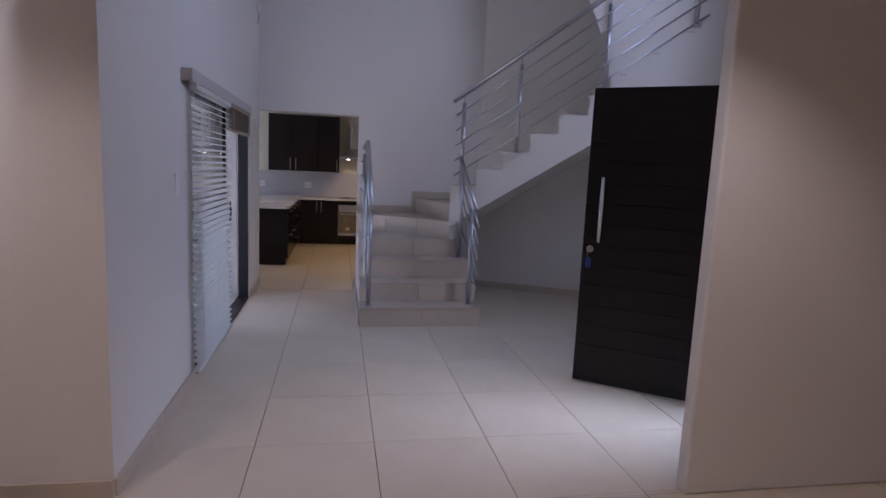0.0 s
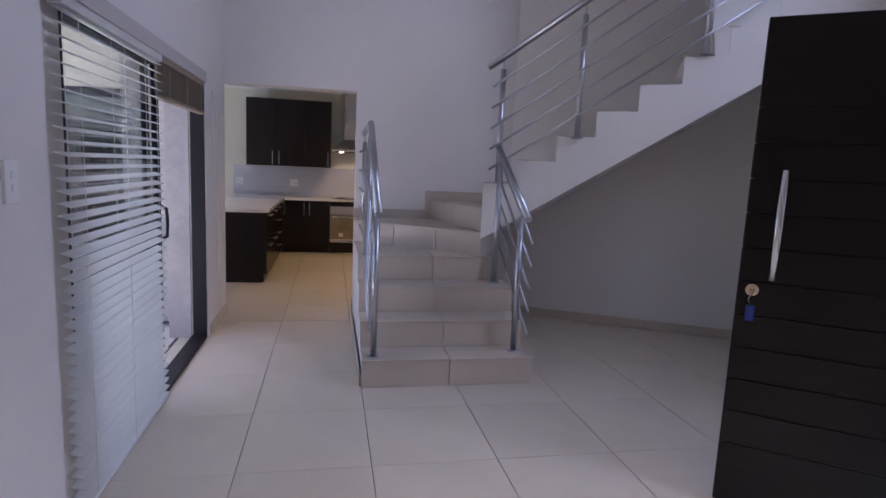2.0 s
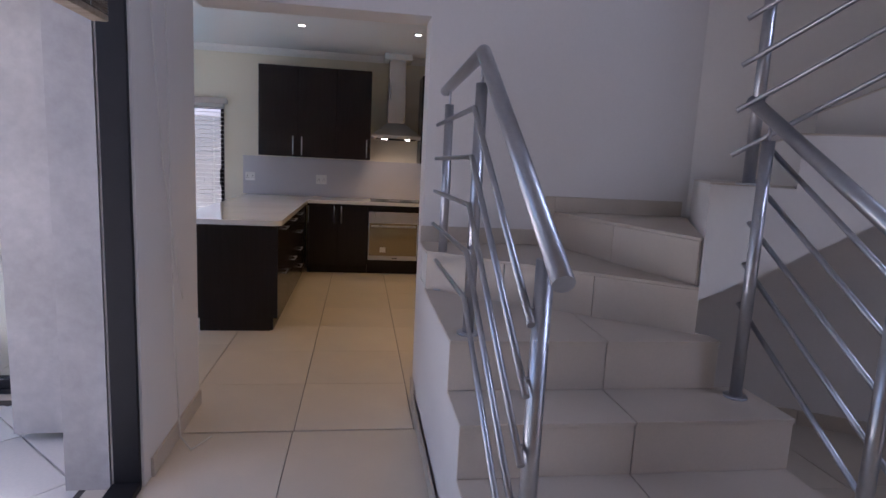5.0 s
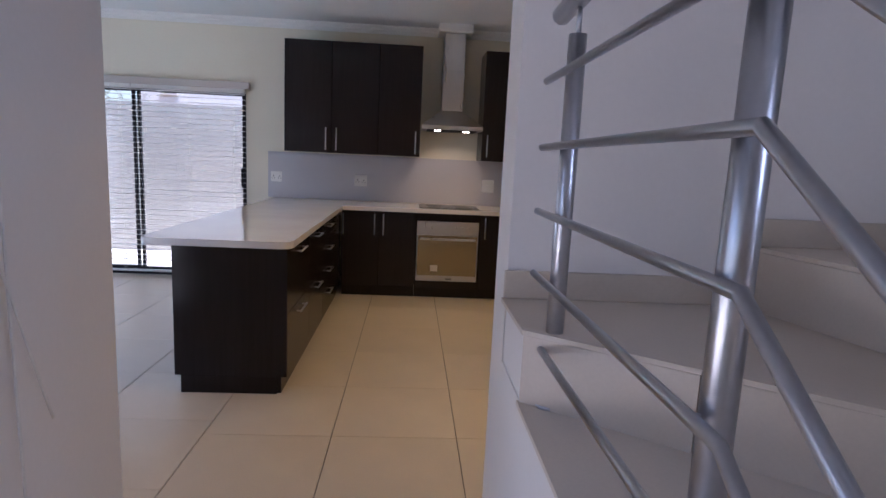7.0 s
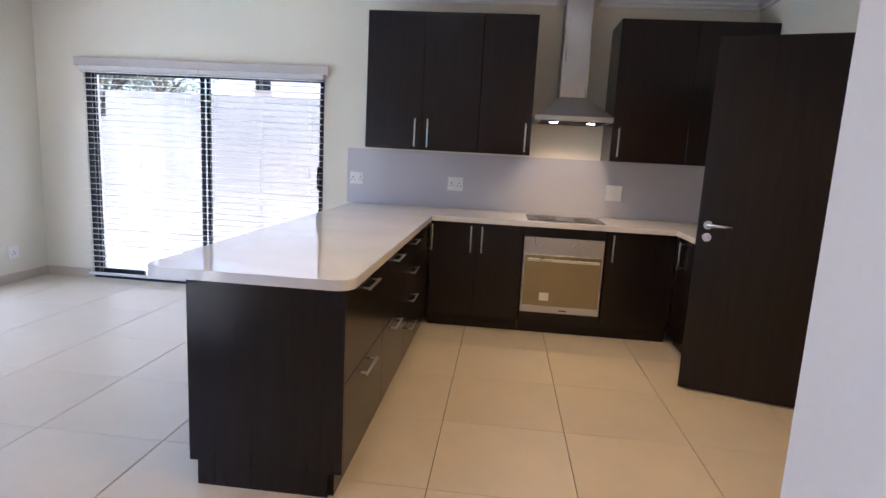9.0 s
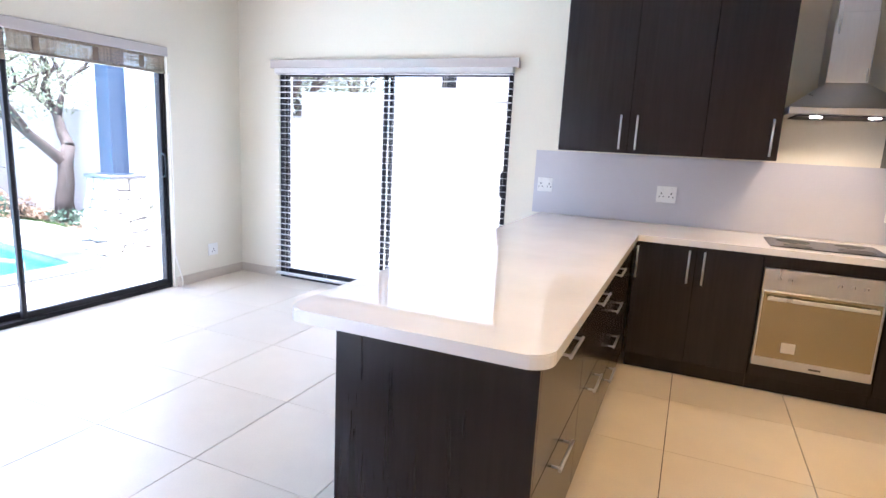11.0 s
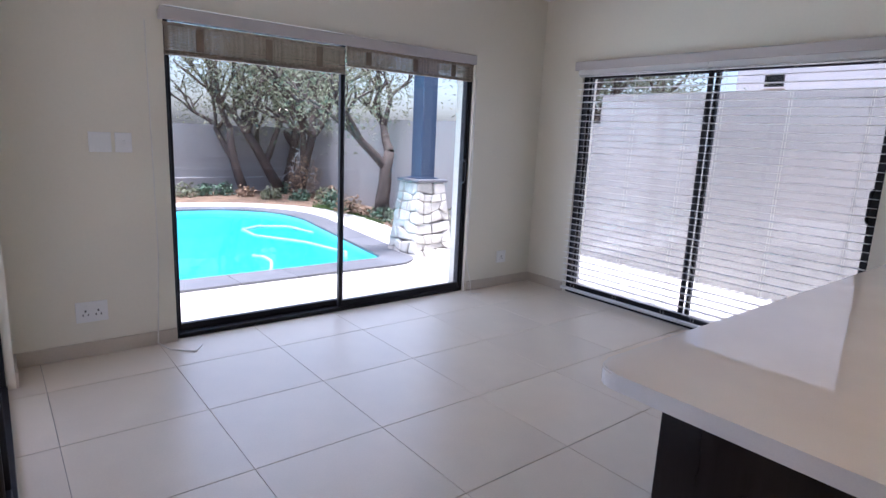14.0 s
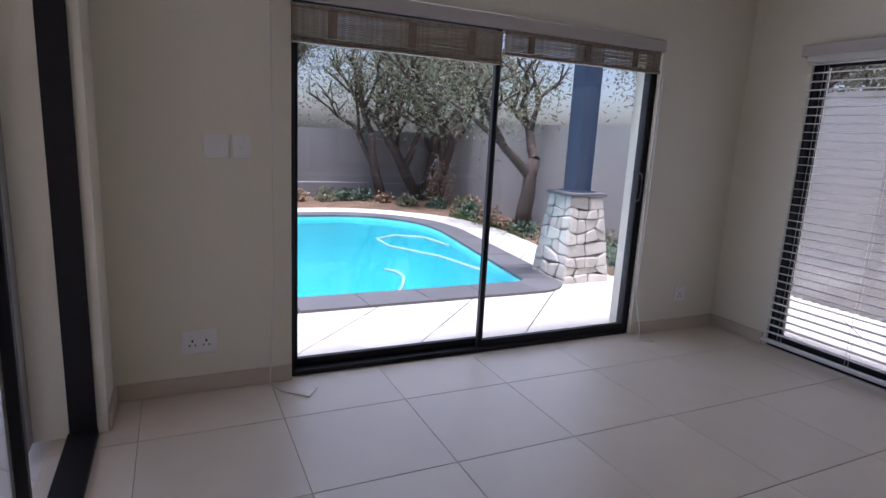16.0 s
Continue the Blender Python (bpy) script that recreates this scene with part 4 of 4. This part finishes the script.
# inner kitchen door, standing open
kd = tagged(new("door_kitchen"), "dark timber flush door standing open into the kitchen", "door", kind="structure")
kd.matrix_world = rot(1.66, 9.56, 0, 162)
part("leaf", box(0.0, 0.80, -0.02, 0.02, 0.012, 2.04, 0.002), M_WENGE, kd)
for s in (-1, 1):
    for z in (1.0, 0.93):
        part("rose", tube([(0.745, s * 0.02, z), (0.745, s * 0.029, z)], 0.025, 14), M_CHROME, kd)
    part("lever", tube([(0.745, s * 0.029, 1.0), (0.745, s * 0.06, 1.0), (0.62, s * 0.06, 1.0)], 0.009, 8), M_CHROME, kd)

# ---- ceiling lights ----
def downlight(x, y, z, watts, colour):
    d = thing("downlight", (x, y, z), "small round recessed ceiling downlight, lit", "downlight", "ceiling downlights")
    part("ring", tube([(x, y, z - 0.006), (x, y, z - 0.001)], 0.045, 20), M_CHROME, d)
    part("lens", tube([(x, y, z - 0.009), (x, y, z - 0.0065)], 0.03, 16), M_DOWN, d)
    if watts:
        spot("downlight_beam", x, y, z - 0.012, watts, colour, 125)


for x, watts in ((-0.77, 4), (0.374, 20)):
    for y in (8.05, 9.85):
        downlight(x, y, ROOM_TOP, watts, (1.0, 0.62, 0.2))
for x, y in ((-1.6, 1.2), (1.2, 1.2), (-1.6, -1.2), (1.2, -1.2)):
    downlight(x, y, 2.62, 30, (1.0, 0.82, 0.68))

# ---- outside: pool, paving, garden ----
def pool_outline(grow):
    g = grow
    return rounded([(-10.45 - g, 6.9 - g), (-6.08 + g, 6.9 - g), (-6.08 + g, 10.62 + g), (-8.9, 11.0 + g), (-10.45 - g, 10.92 + g)], [1.6 + g, 0.4 + g, 0.12 + g, 0.9, 1.3 + g], 10)


def inside(p, poly):
    r, k = False, len(poly)
    for i in range(k):
        (xa, ya), (xb, yb) = poly[i], poly[i - 1]
        if (ya > p[1]) != (yb > p[1]) and p[0] < (xb - xa) * (p[1] - ya) / (yb - ya) + xa:
            r = not r
    return r


hole = pool_outline(0.1)
b = bmesh.new()
cx, cy = -8.4, 8.9
lo = [b.verts.new((x, y, -0.09)) for x, y in hole]
hi = []
for x, y in hole:
    d = Vector((x - cx, y - cy)).normalized() * 400
    hi.append(b.verts.new((cx + d.x, cy + d.y, -0.09)))
for i in range(len(hole)):
    j = (i + 1) % len(hole)
    b.faces.new((lo[i], hi[i], hi[j], lo[j]))
bmesh.ops.recalc_face_normals(b, faces=b.faces)
structure("ground", b, M_SOIL, "brown mulch and bare earth")
rim = pool_outline(0.0)
b = bmesh.new()
lo, hi = [b.verts.new((x, y, -1.35)) for x, y in rim], [b.verts.new((x, y, -0.05)) for x, y in rim]
b.faces.new(lo)
for i in range(len(rim)):
    j = (i + 1) % len(rim)
    b.faces.new((hi[j], hi[i], lo[i], lo[j]))
structure("pool_basin", b, M_POOL, "turquoise plastered pool basin")
b = bmesh.new()
b.faces.new([b.verts.new((x, y, -0.10)) for x, y in rim])
structure("water", b, M_WATER, "clear turquoise pool water")
coping = thing("trim_coping", (-6, 8, -0.05), "dark slate coping round the pool", "coping", kind="structure")
ring_in, ring_out = pool_outline(0.0), pool_outline(0.36)


def along(poly, step):
    """Points every step along a closed line, as (piece, fraction)."""
    out, k = [], len(poly)
    for i in range(k):
        a, c = Vector(poly[i]), Vector(poly[(i + 1) % k])
        n = max(1, round((c - a).length / step))
        out += [(i, j / n) for j in range(n)]
    return out


def on(poly, q):
    a, c = poly[q[0]], poly[(q[0] + 1) % len(poly)]
    return (a[0] + (c[0] - a[0]) * q[1], a[1] + (c[1] - a[1]) * q[1])


stops = along(ring_in, 0.55)
for q, r in zip(stops, stops[1:] + stops[:1]):
    quad = [on(ring_in, q), on(ring_out, q), on(ring_out, r), on(ring_in, r)]
    m = (sum(p[0] for p in quad) / 4, sum(p[1] for p in quad) / 4)
    quad = [(m[0] + (x - m[0]) * 0.985, m[1] + (y - m[1]) * 0.985) for x, y in quad]
    bm = prism(quad, -0.085, -0.022)
    bmesh.ops.recalc_face_normals(bm, faces=bm.faces)
    part("coping_stone", bm, M_COPING, coping)
# pool cleaner hose
hose = [(-6.6, 10.45, -0.13), (-6.9, 10.62, -0.13), (-7.7, 10.45, -0.13), (-8.4, 10.05, -0.13), (-8.9, 10.05, -0.13), (-9.1, 10.35, -0.13), (-8.9, 10.75, -0.13), (-8.3, 10.85, -0.13)]
tagged(part("pool_hose", tube(hose, 0.022, 8), M_HOSE), "white ribbed pool cleaner hose floating in the water", "hose")
sunk = [(-7.35 + 0.09 * k, 9.62 + 0.16 * math.sin(k * 0.75), -0.16 - 0.012 * k * k) for k in range(10)]
tagged(part("pool_hose", tube(sunk, 0.02, 8), M_HOSE), "white ribbed pool cleaner hose sinking under water", "hose")

# garden walls
structure("wall_garden_end", box(-13.72, -13.5, -2.0, 13.2, -0.3, 1.32), M_GARDENWALL, "smooth grey plastered garden wall")
structure("wall_garden_plinth", box(-13.5, -13.42, -2.0, 12.95, -0.3, 0.22, 0.01), M_GARDENWALL, "low plastered plinth at the garden wall")
structure("wall_garden_side", joined(box(-13.72, -5.1, 13.0, 13.2, -0.3, 1.56), box(-5.1, 3.5, 13.0, 13.2, -0.3, 1.88)), M_GARDENWALL, "smooth grey plastered side garden wall")
house = thing("neighbour_house", (-1.4, 24, -0.1), "white plastered neighbouring house behind the wall", "house")
part("wall", box(-6.9, 4.0, 20.0, 27.0, -0.1, 5.6), M_HOUSE, house)
part("roof", prism([(-7.3, 19.6), (4.4, 19.6), (4.4, 27.4), (-7.3, 27.4)], 5.6, 5.85), M_GARDENWALL, house)
w = part("window", box(-6.32, -5.95, 19.97, 20.01, 2.60, 2.86), M_BLACK, house)
part("window_pane", box(-6.29, -5.98, 19.96, 19.975, 2.63, 2.83), M_HOB, w)
part("window_sill", box(-6.36, -5.91, 19.93, 20.01, 2.57, 2.60), M_HOUSE, w)

structure("roof_patio", box(-6.36, -6.08, 6.3, 11.48, 2.752, 2.95, 0.01), M_EXTPLASTER, "plain plastered beam over the pool patio")
# unseen slab, added to keep sky light off the pool wall
structure("roof_eave", box(-4.72, -1.26, 5.7, 6.95, 2.775, 2.93, 0.01), M_EXTPLASTER, "plain plastered slab added over the patio door to cut sky light")

# stone pillar with the navy post
pillar = thing("stone_pillar", (-6.22, 11.24, -0.05), "tapered pillar faced with pale rough stones", "pillar")
PB, PT, PH, PC = 0.285, 0.185, 0.80, (-6.22, 11.24)
b = bmesh.new()
lo = [b.verts.new((PC[0] + sx * (PB - 0.03), PC[1] + sy * (PB - 0.03), -0.09)) for sx, sy in ((-1, -1), (1, -1), (1, 1), (-1, 1))]
hi = [b.verts.new((PC[0] + sx * (PT - 0.03), PC[1] + sy * (PT - 0.03), PH)) for sx, sy in ((-1, -1), (1, -1), (1, 1), (-1, 1))]
b.faces.new(lo[::-1])
b.faces.new(hi)
for i in range(4):
    b.faces.new((lo[i], lo[(i + 1) % 4], hi[(i + 1) % 4], hi[i]))
part("core", b, M_MORTAR, pillar)
rng = random.Random(7)
for side in range(4):
    R = Matrix.Translation((*PC, 0)) @ Matrix.Rotation(side * math.pi / 2, 4, "Z")
    rows = 8
    pts = {}
    for r in range(rows + 1):
        for i in range(5):
            v = r / rows + (rng.uniform(-0.045, 0.045) if 0 < r < rows else 0)
            u = i / 4 + (rng.uniform(-0.07, 0.07) if 0 < i < 4 else 0)
            pts[r, i] = (u, v)
    for r in range(rows):
        i = 0
        while i < 4:
            n = 2 if (i < 3 and rng.random() < 0.25) else 1
            quad = [pts[r, i], pts[r, i + n], pts[r + 1, i + n], pts[r + 1, i]]
            i += n
            mu, mv = sum(q[0] for q in quad) / 4, sum(q[1] for q in quad) / 4
            bm = bmesh.new()
            rings = []
            lift = rng.uniform(0.012, 0.03)
            for k, dy in ((0.95, 0.05), (0.93, -lift * 0.6), (0.72, -lift)):
                ring = []
                for a in range(4):
                    for f in ((0.12, 0.5, 0.88)):
                        pa, pb = quad[a], quad[(a + 1) % 4]
                        u, v = pa[0] + (pb[0] - pa[0]) * f, pa[1] + (pb[1] - pa[1]) * f
                        u, v = mu + (u - mu) * k, mv + (v - mv) * k
                        half = PB + (PT - PB) * v
                        ring.append(bm.verts.new(R @ Vector(((u * 2 - 1) * half, -half + dy * 1.0 + 0.012, -0.09 + v * (PH + 0.09)))))
                rings.append(ring)
            bm.faces.new(rings[-1])
            for q, s in zip(rings, rings[1:]):
                for j in range(12):
                    bm.faces.new((q[j], q[(j + 1) % 12], s[(j + 1) % 12], s[j]))
            bmesh.ops.recalc_face_normals(bm, faces=bm.faces)
            part("stone", bm, M_STONE, pillar)
part("cap", box(PC[0] - 0.215, PC[0] + 0.215, PC[1] - 0.215, PC[1] + 0.215, PH, PH + 0.035, 0.008), M_COPING, pillar, "dark slate cap")
post = thing("patio_post", (PC[0], PC[1], PH + 0.035), "square navy painted steel patio post", "post")
part("shaft", box(PC[0] - 0.10, PC[0] + 0.10, PC[1] - 0.10, PC[1] + 0.10, PH + 0.036, 2.75, 0.012, 2), M_BLUE, post)
part("foot_plate", box(PC[0] - 0.13, PC[0] + 0.13, PC[1] - 0.13, PC[1] + 0.13, PH + 0.0355, PH + 0.05, 0.003), M_BLUE, post)


# ---- trees and plants ----
def leaves(bm, rng, centre, spread, count, size, thin=0.25):
    for _ in range(count):
        p = Vector(centre) + Vector((rng.gauss(0, 1) * spread, rng.gauss(0, 1) * spread, rng.gauss(0, 0.7) * spread))
        d = Vector((rng.uniform(-1, 1), rng.uniform(-1, 1), rng.uniform(-0.8, 0.6))).normalized() * size * rng.uniform(0.6, 1.3)
        w = d.orthogonal().normalized()
        w = (w * math.cos(rng.uniform(0, 6)) + d.cross(w).normalized() * math.sin(rng.uniform(0, 6))).normalized() * size * thin
        bm.faces.new([bm.verts.new(v) for v in (p, p + d * 0.5 + w, p + d, p + d * 0.5 - w)])


def tree(name, foot, seed, lean, height, label, stems=2, dense=1.0, trunk=0.11, leaf=None, bare=0.35):
    rng = random.Random(seed)
    t = thing(name, foot, label, "tree", "garden trees")
    wood_bm, leaf_bm = bmesh.new(), bmesh.new()

    def limb(p, d, length, r, depth):
        pts, q = [p], p
        n = 4
        for i in range(n):
            d = (d + Vector((rng.uniform(-0.22, 0.22), rng.uniform(-0.22, 0.22), rng.uniform(-0.05, 0.18)))).normalized()
            q = q + d * length / n
            pts.append(q)
        tube(pts, r, 7 if depth < 2 else 5, wood_bm, r * 0.66, cap=depth == 0)
        if depth >= 2:
            for p2 in pts[1:]:
                leaves(leaf_bm, rng, p2, 0.20 + 0.05 * depth, int(15 * dense), 0.085, 0.14)
        if depth < 4 and length > 0.25:
            for k in range(3 if depth else stems + 1):
                a = rng.uniform(0, 2 * math.pi)
                side = Vector((math.cos(a), math.sin(a), rng.uniform(-0.1, 0.55)))
                limb(pts[-1] if k == 0 else pts[rng.randint(2, 4)], (d * 0.75 + side * 0.75).normalized(), length * rng.uniform(0.6, 0.82), r * 0.62, depth + 1)

    for s in range(stems):
        a = 2 * math.pi * s / stems + seed
        limb(Vector(foot) + Vector((math.cos(a), math.sin(a), 0)) * 0.08 * (stems - 1), (Vector(lean) + Vector((math.cos(a) * 0.3, math.sin(a) * 0.3, 0)) * (stems - 1)).normalized(), height * 0.36, trunk, 0)
    part("trunk", wood_bm, M_BARK, t, "gnarled brown bark")
    part("crown", leaf_bm, leaf or M_LEAF, t, "fine grey-green leaves with gaps")
    return t


tree("tree", (-12.9, 11.5, -0.05), 3, (0.05, -0.35, 1), 3.8, "gnarled grey-green garden tree leaning beside the wall", 1, 0.75, 0.11)
tree("tree", (-12.85, 12.45, -0.05), 11, (0.1, -0.2, 1), 4.0, "gnarled many-stemmed tree in the garden corner", 3, 0.65, 0.13)
tree("tree", (-8.98, 12.45, -0.05), 5, (-0.12, -0.08, 1), 3.0, "gnarled tree with heavy cut limbs beside the side wall", 1, 0.6, 0.135)
tree("tree", (-15.5, 9.5, -0.05), 31, (0, 0, 1), 5.0, "leafy tree behind the garden wall", 2, 1.3, 0.12)
tree("tree", (-15.2, 14.2, -0.05), 41, (0, 0, 1), 5.0, "leafy tree behind the garden wall", 2, 1.3, 0.12)
tree("tree", (-8.6, 15.2, -0.05), 51, (0, 0, 1), 4.8, "leafy tree behind the side wall", 2, 1.3, 0.12)
tree("tree", (-6.7, 14.9, -0.05), 71, (0, 0, 1), 4.6, "leafy tree behind the side wall", 2, 1.4, 0.11)
tree("tree", (-16.0, 4.5, -0.05), 61, (0, 0, 1), 5.0, "leafy tree behind the garden wall", 2, 1.2, 0.12)


def shrub(name, at, r, h, seed, mat, label, count=260, size=0.07, thin=0.3):
    rng = random.Random(seed)
    t = thing(name, at, label, "shrub", "bed plants")
    bm, st = bmesh.new(), bmesh.new()
    for k in range(7):
        a, q = rng.uniform(0, 6.28), rng.uniform(0.2, 0.8)
        tip = Vector(at) + Vector((math.cos(a) * r * q, math.sin(a) * r * q, h * rng.uniform(0.6, 1.0)))
        tube([Vector(at), (Vector(at) + tip) / 2 + Vector((0, 0, 0.05)), tip], 0.008, 5, st, 0.003)
    for _ in range(count):
        a, q, z = rng.uniform(0, 6.28), math.sqrt(rng.random()), rng.random()
        leaves(bm, rng, Vector(at) + Vector((math.cos(a) * r * q, math.sin(a) * r * q, z * h * (1 - 0.45 * q * q))), 0.02, 1, size, thin)
    part("stems", st, M_BARK, t)
    part("foliage", bm, mat, t)
    return t


rng = random.Random(12)
shrub("shrub", (-12.0, 12.42, -0.08), 0.33, 0.92, 1, M_DRY, "dry straw-coloured rounded shrub in the bed", 900, 0.07, 0.1)
shrub("shrub", (-12.7, 12.75, -0.08), 0.35, 1.25, 2, M_PALE, "pale silver-leaved shrub in the corner", 140, 0.16, 0.12)
bed = [(-12.3 + rng.uniform(-0.6, 0.6), 7.2 + 0.42 * i + rng.uniform(-0.15, 0.15)) for i in range(13)] + [(-11.6 + 0.42 * i + rng.uniform(-0.1, 0.1), 12.35 + rng.uniform(-0.25, 0.3)) for i in range(13)]
for i, (x, y) in enumerate(bed):
    kindm = [M_LEAF2, M_LEAF2, M_DRY, M_LEAF][i % 4]
    shrub("bed_plant", (x, y, -0.09), rng.uniform(0.16, 0.3), rng.uniform(0.18, 0.34), 100 + i, kindm,
          {0: "low dark green plant in the mulch bed", 1: "low dark green plant in the mulch bed", 2: "low dry brown plant in the mulch bed", 3: "low grey-green plant in the mulch bed"}[i % 4], 240, 0.075, 0.28)
# lawn strips
structure("lawn", box(-12.1, -6.02, 2.0, 5.85, -0.0895, -0.08), M_GRASS, "short green lawn beside the paving")
gr = bmesh.new()
rng = random.Random(5)
for _ in range(16000):
    if rng.random() < 0.25:
        x, y = rng.uniform(-10.6, -8.3), 0
        y = 11.75 + rng.uniform(0, 0.4) + (x + 9) * -0.12
    else:
        x, y = rng.uniform(-12.0, -6.0), rng.uniform(2.1, 5.8)
    hgt, a = rng.uniform(0.03, 0.08), rng.uniform(0, 6.28)
    dx, dy = math.cos(a) * 0.006, math.sin(a) * 0.006
    gr.faces.new([gr.verts.new(v) for v in ((x - dx, y - dy, -0.09), (x + dx, y + dy, -0.09), (x + rng.uniform(-0.03, 0.03), y + rng.uniform(-0.03, 0.03), -0.09 + hgt))])
tagged(part("grass", gr, M_GRASS), "short green lawn beside the paving", "grass", kind="stuff")

# cords hanging at the doors
def cord(points, label):
    tagged(part("blind_cord", tube(points, 0.0035, 6), M_CORD), label, "cord")


cord([(-4.47, 10.46, 1.80), (-4.475, 10.47, 0.9), (-4.465, 10.45, 0.30), (-4.44, 10.50, 0.06), (-4.38, 10.44, 0.012), (-4.32, 10.52, 0.008)], "thin pale blind cord hanging to the floor")
cord([(-4.47, 8.0, 1.9), (-4.475, 8.01, 0.6), (-4.46, 7.98, 0.02), (-4.36, 8.02, 0.006), (-4.25, 8.14, 0.006), (-4.34, 8.20, 0.006)], "thin pale blind cord trailing on the floor")
cord([(-0.975, 6.30, 1.95), (-0.975, 6.40, 1.3), (-0.97, 6.58, 0.75), (-0.965, 6.60, 0.68)], "thin pale blind cord with a tassel")
cord([(-0.975, 6.48, 1.95), (-0.975, 6.50, 0.5), (-0.965, 6.52, 0.04), (-0.90, 6.45, 0.008), (-0.84, 6.58, 0.008)], "thin pale blind cord trailing on the floor")

# ---- floor tiles and paving, piece by piece ----
MESHES = {}


def tile_piece(name, parent, x0, x1, y0, y1, z0, z1, mat, bev):
    key = (name, round(x1 - x0, 3), round(y1 - y0, 3))
    if key not in MESHES:
        bm = box(0, x1 - x0, 0, y1 - y0, z0 - z1, 0, bev)
        me = bpy.data.meshes.new(name)
        bm.to_mesh(me)
        bm.free()
        me.materials.append(mat)
        MESHES[key] = me
    ob = new(name, MESHES[key])
    ob.parent = parent
    ob.location = (x0, y0, z1)


HALL, ROOM, DINING = (0.163, 4.675, 0.63, 0.65), (0.141, 8.447, 0.603, 0.603), (0.141, 8.593, 0.603, 0.603)
ZONES = ((floor, (-1.22, 4.20, 2.10, 6.63), HALL), (floor, (-1.065, 1.80, 6.63, 11.40), ROOM), (floor, (-1.22, -1.065, 6.63, 7.06), ROOM), (floor, (1.80, 4.20, 6.63, 7.06), ROOM),
         (floor, (-4.66, -1.065, 7.06, 11.40), DINING), (floor_lounge, (-3.5, 4.5, -3.1, 2.10), HALL))
for parent, (zx0, zx1, zy0, zy1), (TX, TY, TS, TD) in ZONES:
    i0, i1 = math.floor((zx0 - TX) / TS), math.ceil((zx1 - TX) / TS)
    j0, j1 = math.floor((zy0 - TY) / TD), math.ceil((zy1 - TY) / TD)
    for i in range(i0, i1):
        for j in range(j0, j1):
            x0, x1 = max(zx0, TX + i * TS), min(zx1, TX + (i + 1) * TS)
            y0, y1 = max(zy0, TY + j * TD), min(zy1, TY + (j + 1) * TD)
            if x1 - x0 < 0.012 or y1 - y0 < 0.012:
                continue
            tile_piece("floor_tile", parent, x0 + 0.002, x1 - 0.002, y0 + 0.0010, y1 - 0.0010, -0.0078, 0.0, M_TILE, 0.0012)

pave = structure("pavement", box(-4.9, -4.73, 7.0, 11.4, -0.088, -0.05), M_PAVEGROUT, "pale diagonal paving round the pool")
keep_out, limit = pool_outline(0.12), pool_outline(1.0)


def paved(x, y):
    if inside((x, y), keep_out) or y > 12.99 or x > 3.0 or y < 2.2:
        return False
    if x > -4.74 and y > 7.09 and y < 11.46:
        return False
    if x > -1.26 and y < 11.46:
        return False
    return x > -6.0 or inside((x, y), limit)


whole = box(-0.296, 0.296, -0.296, 0.296, -0.035, 0.0, 0.003)
me_whole = bpy.data.meshes.new("paver")
whole.to_mesh(me_whole)
whole.free()
me_whole.materials.append(M_PAVE)
TURN = Matrix.Rotation(radians(45), 3, "Z")
for i in range(-30, 31):
    for j in range(-30, 31):
        c = TURN @ Vector((i * 0.6, j * 0.6, 0)) + Vector((-6.0, 8.0, 0))
        if abs(c.x + 5) > 9 or not (1.5 < c.y < 13.6):
            continue
        cells = []
        n = 10
        for a in range(n):
            for e in range(n):
                q = c + TURN @ Vector(((a + 0.5) / n * 0.592 - 0.296, (e + 0.5) / n * 0.592 - 0.296, 0))
                if paved(q.x, q.y):
                    cells.append((a, e))
        if not cells:
            continue
        if len(cells) == n * n:
            ob = new("paver", me_whole)
        else:
            bm = bmesh.new()
            g = 0.592 / n
            grid = {}
            for a, e in cells:
                f = []
                for da, de in ((0, 0), (1, 0), (1, 1), (0, 1)):
                    k = (a + da, e + de)
                    if k not in grid:
                        grid[k] = bm.verts.new((k[0] * g - 0.296, k[1] * g - 0.296, 0))
                    f.append(grid[k])
                bm.faces.new(f)
            bmesh.ops.dissolve_limit(bm, angle_limit=0.01, verts=bm.verts, edges=bm.edges)
            r = bmesh.ops.extrude_face_region(bm, geom=bm.faces[:])
            bmesh.ops.translate(bm, verts=[v for v in r["geom"] if isinstance(v, bmesh.types.BMVert)], vec=(0, 0, -0.035))
            bmesh.ops.recalc_face_normals(bm, faces=bm.faces)
            me = bpy.data.meshes.new("paver")
            bm.to_mesh(me)
            bm.free()
            me.materials.append(M_PAVE)
            ob = new("paver", me)
        ob.parent = pave
        ob.location = (c.x, c.y, -0.045)
        ob.rotation_euler = (0, 0, radians(45))
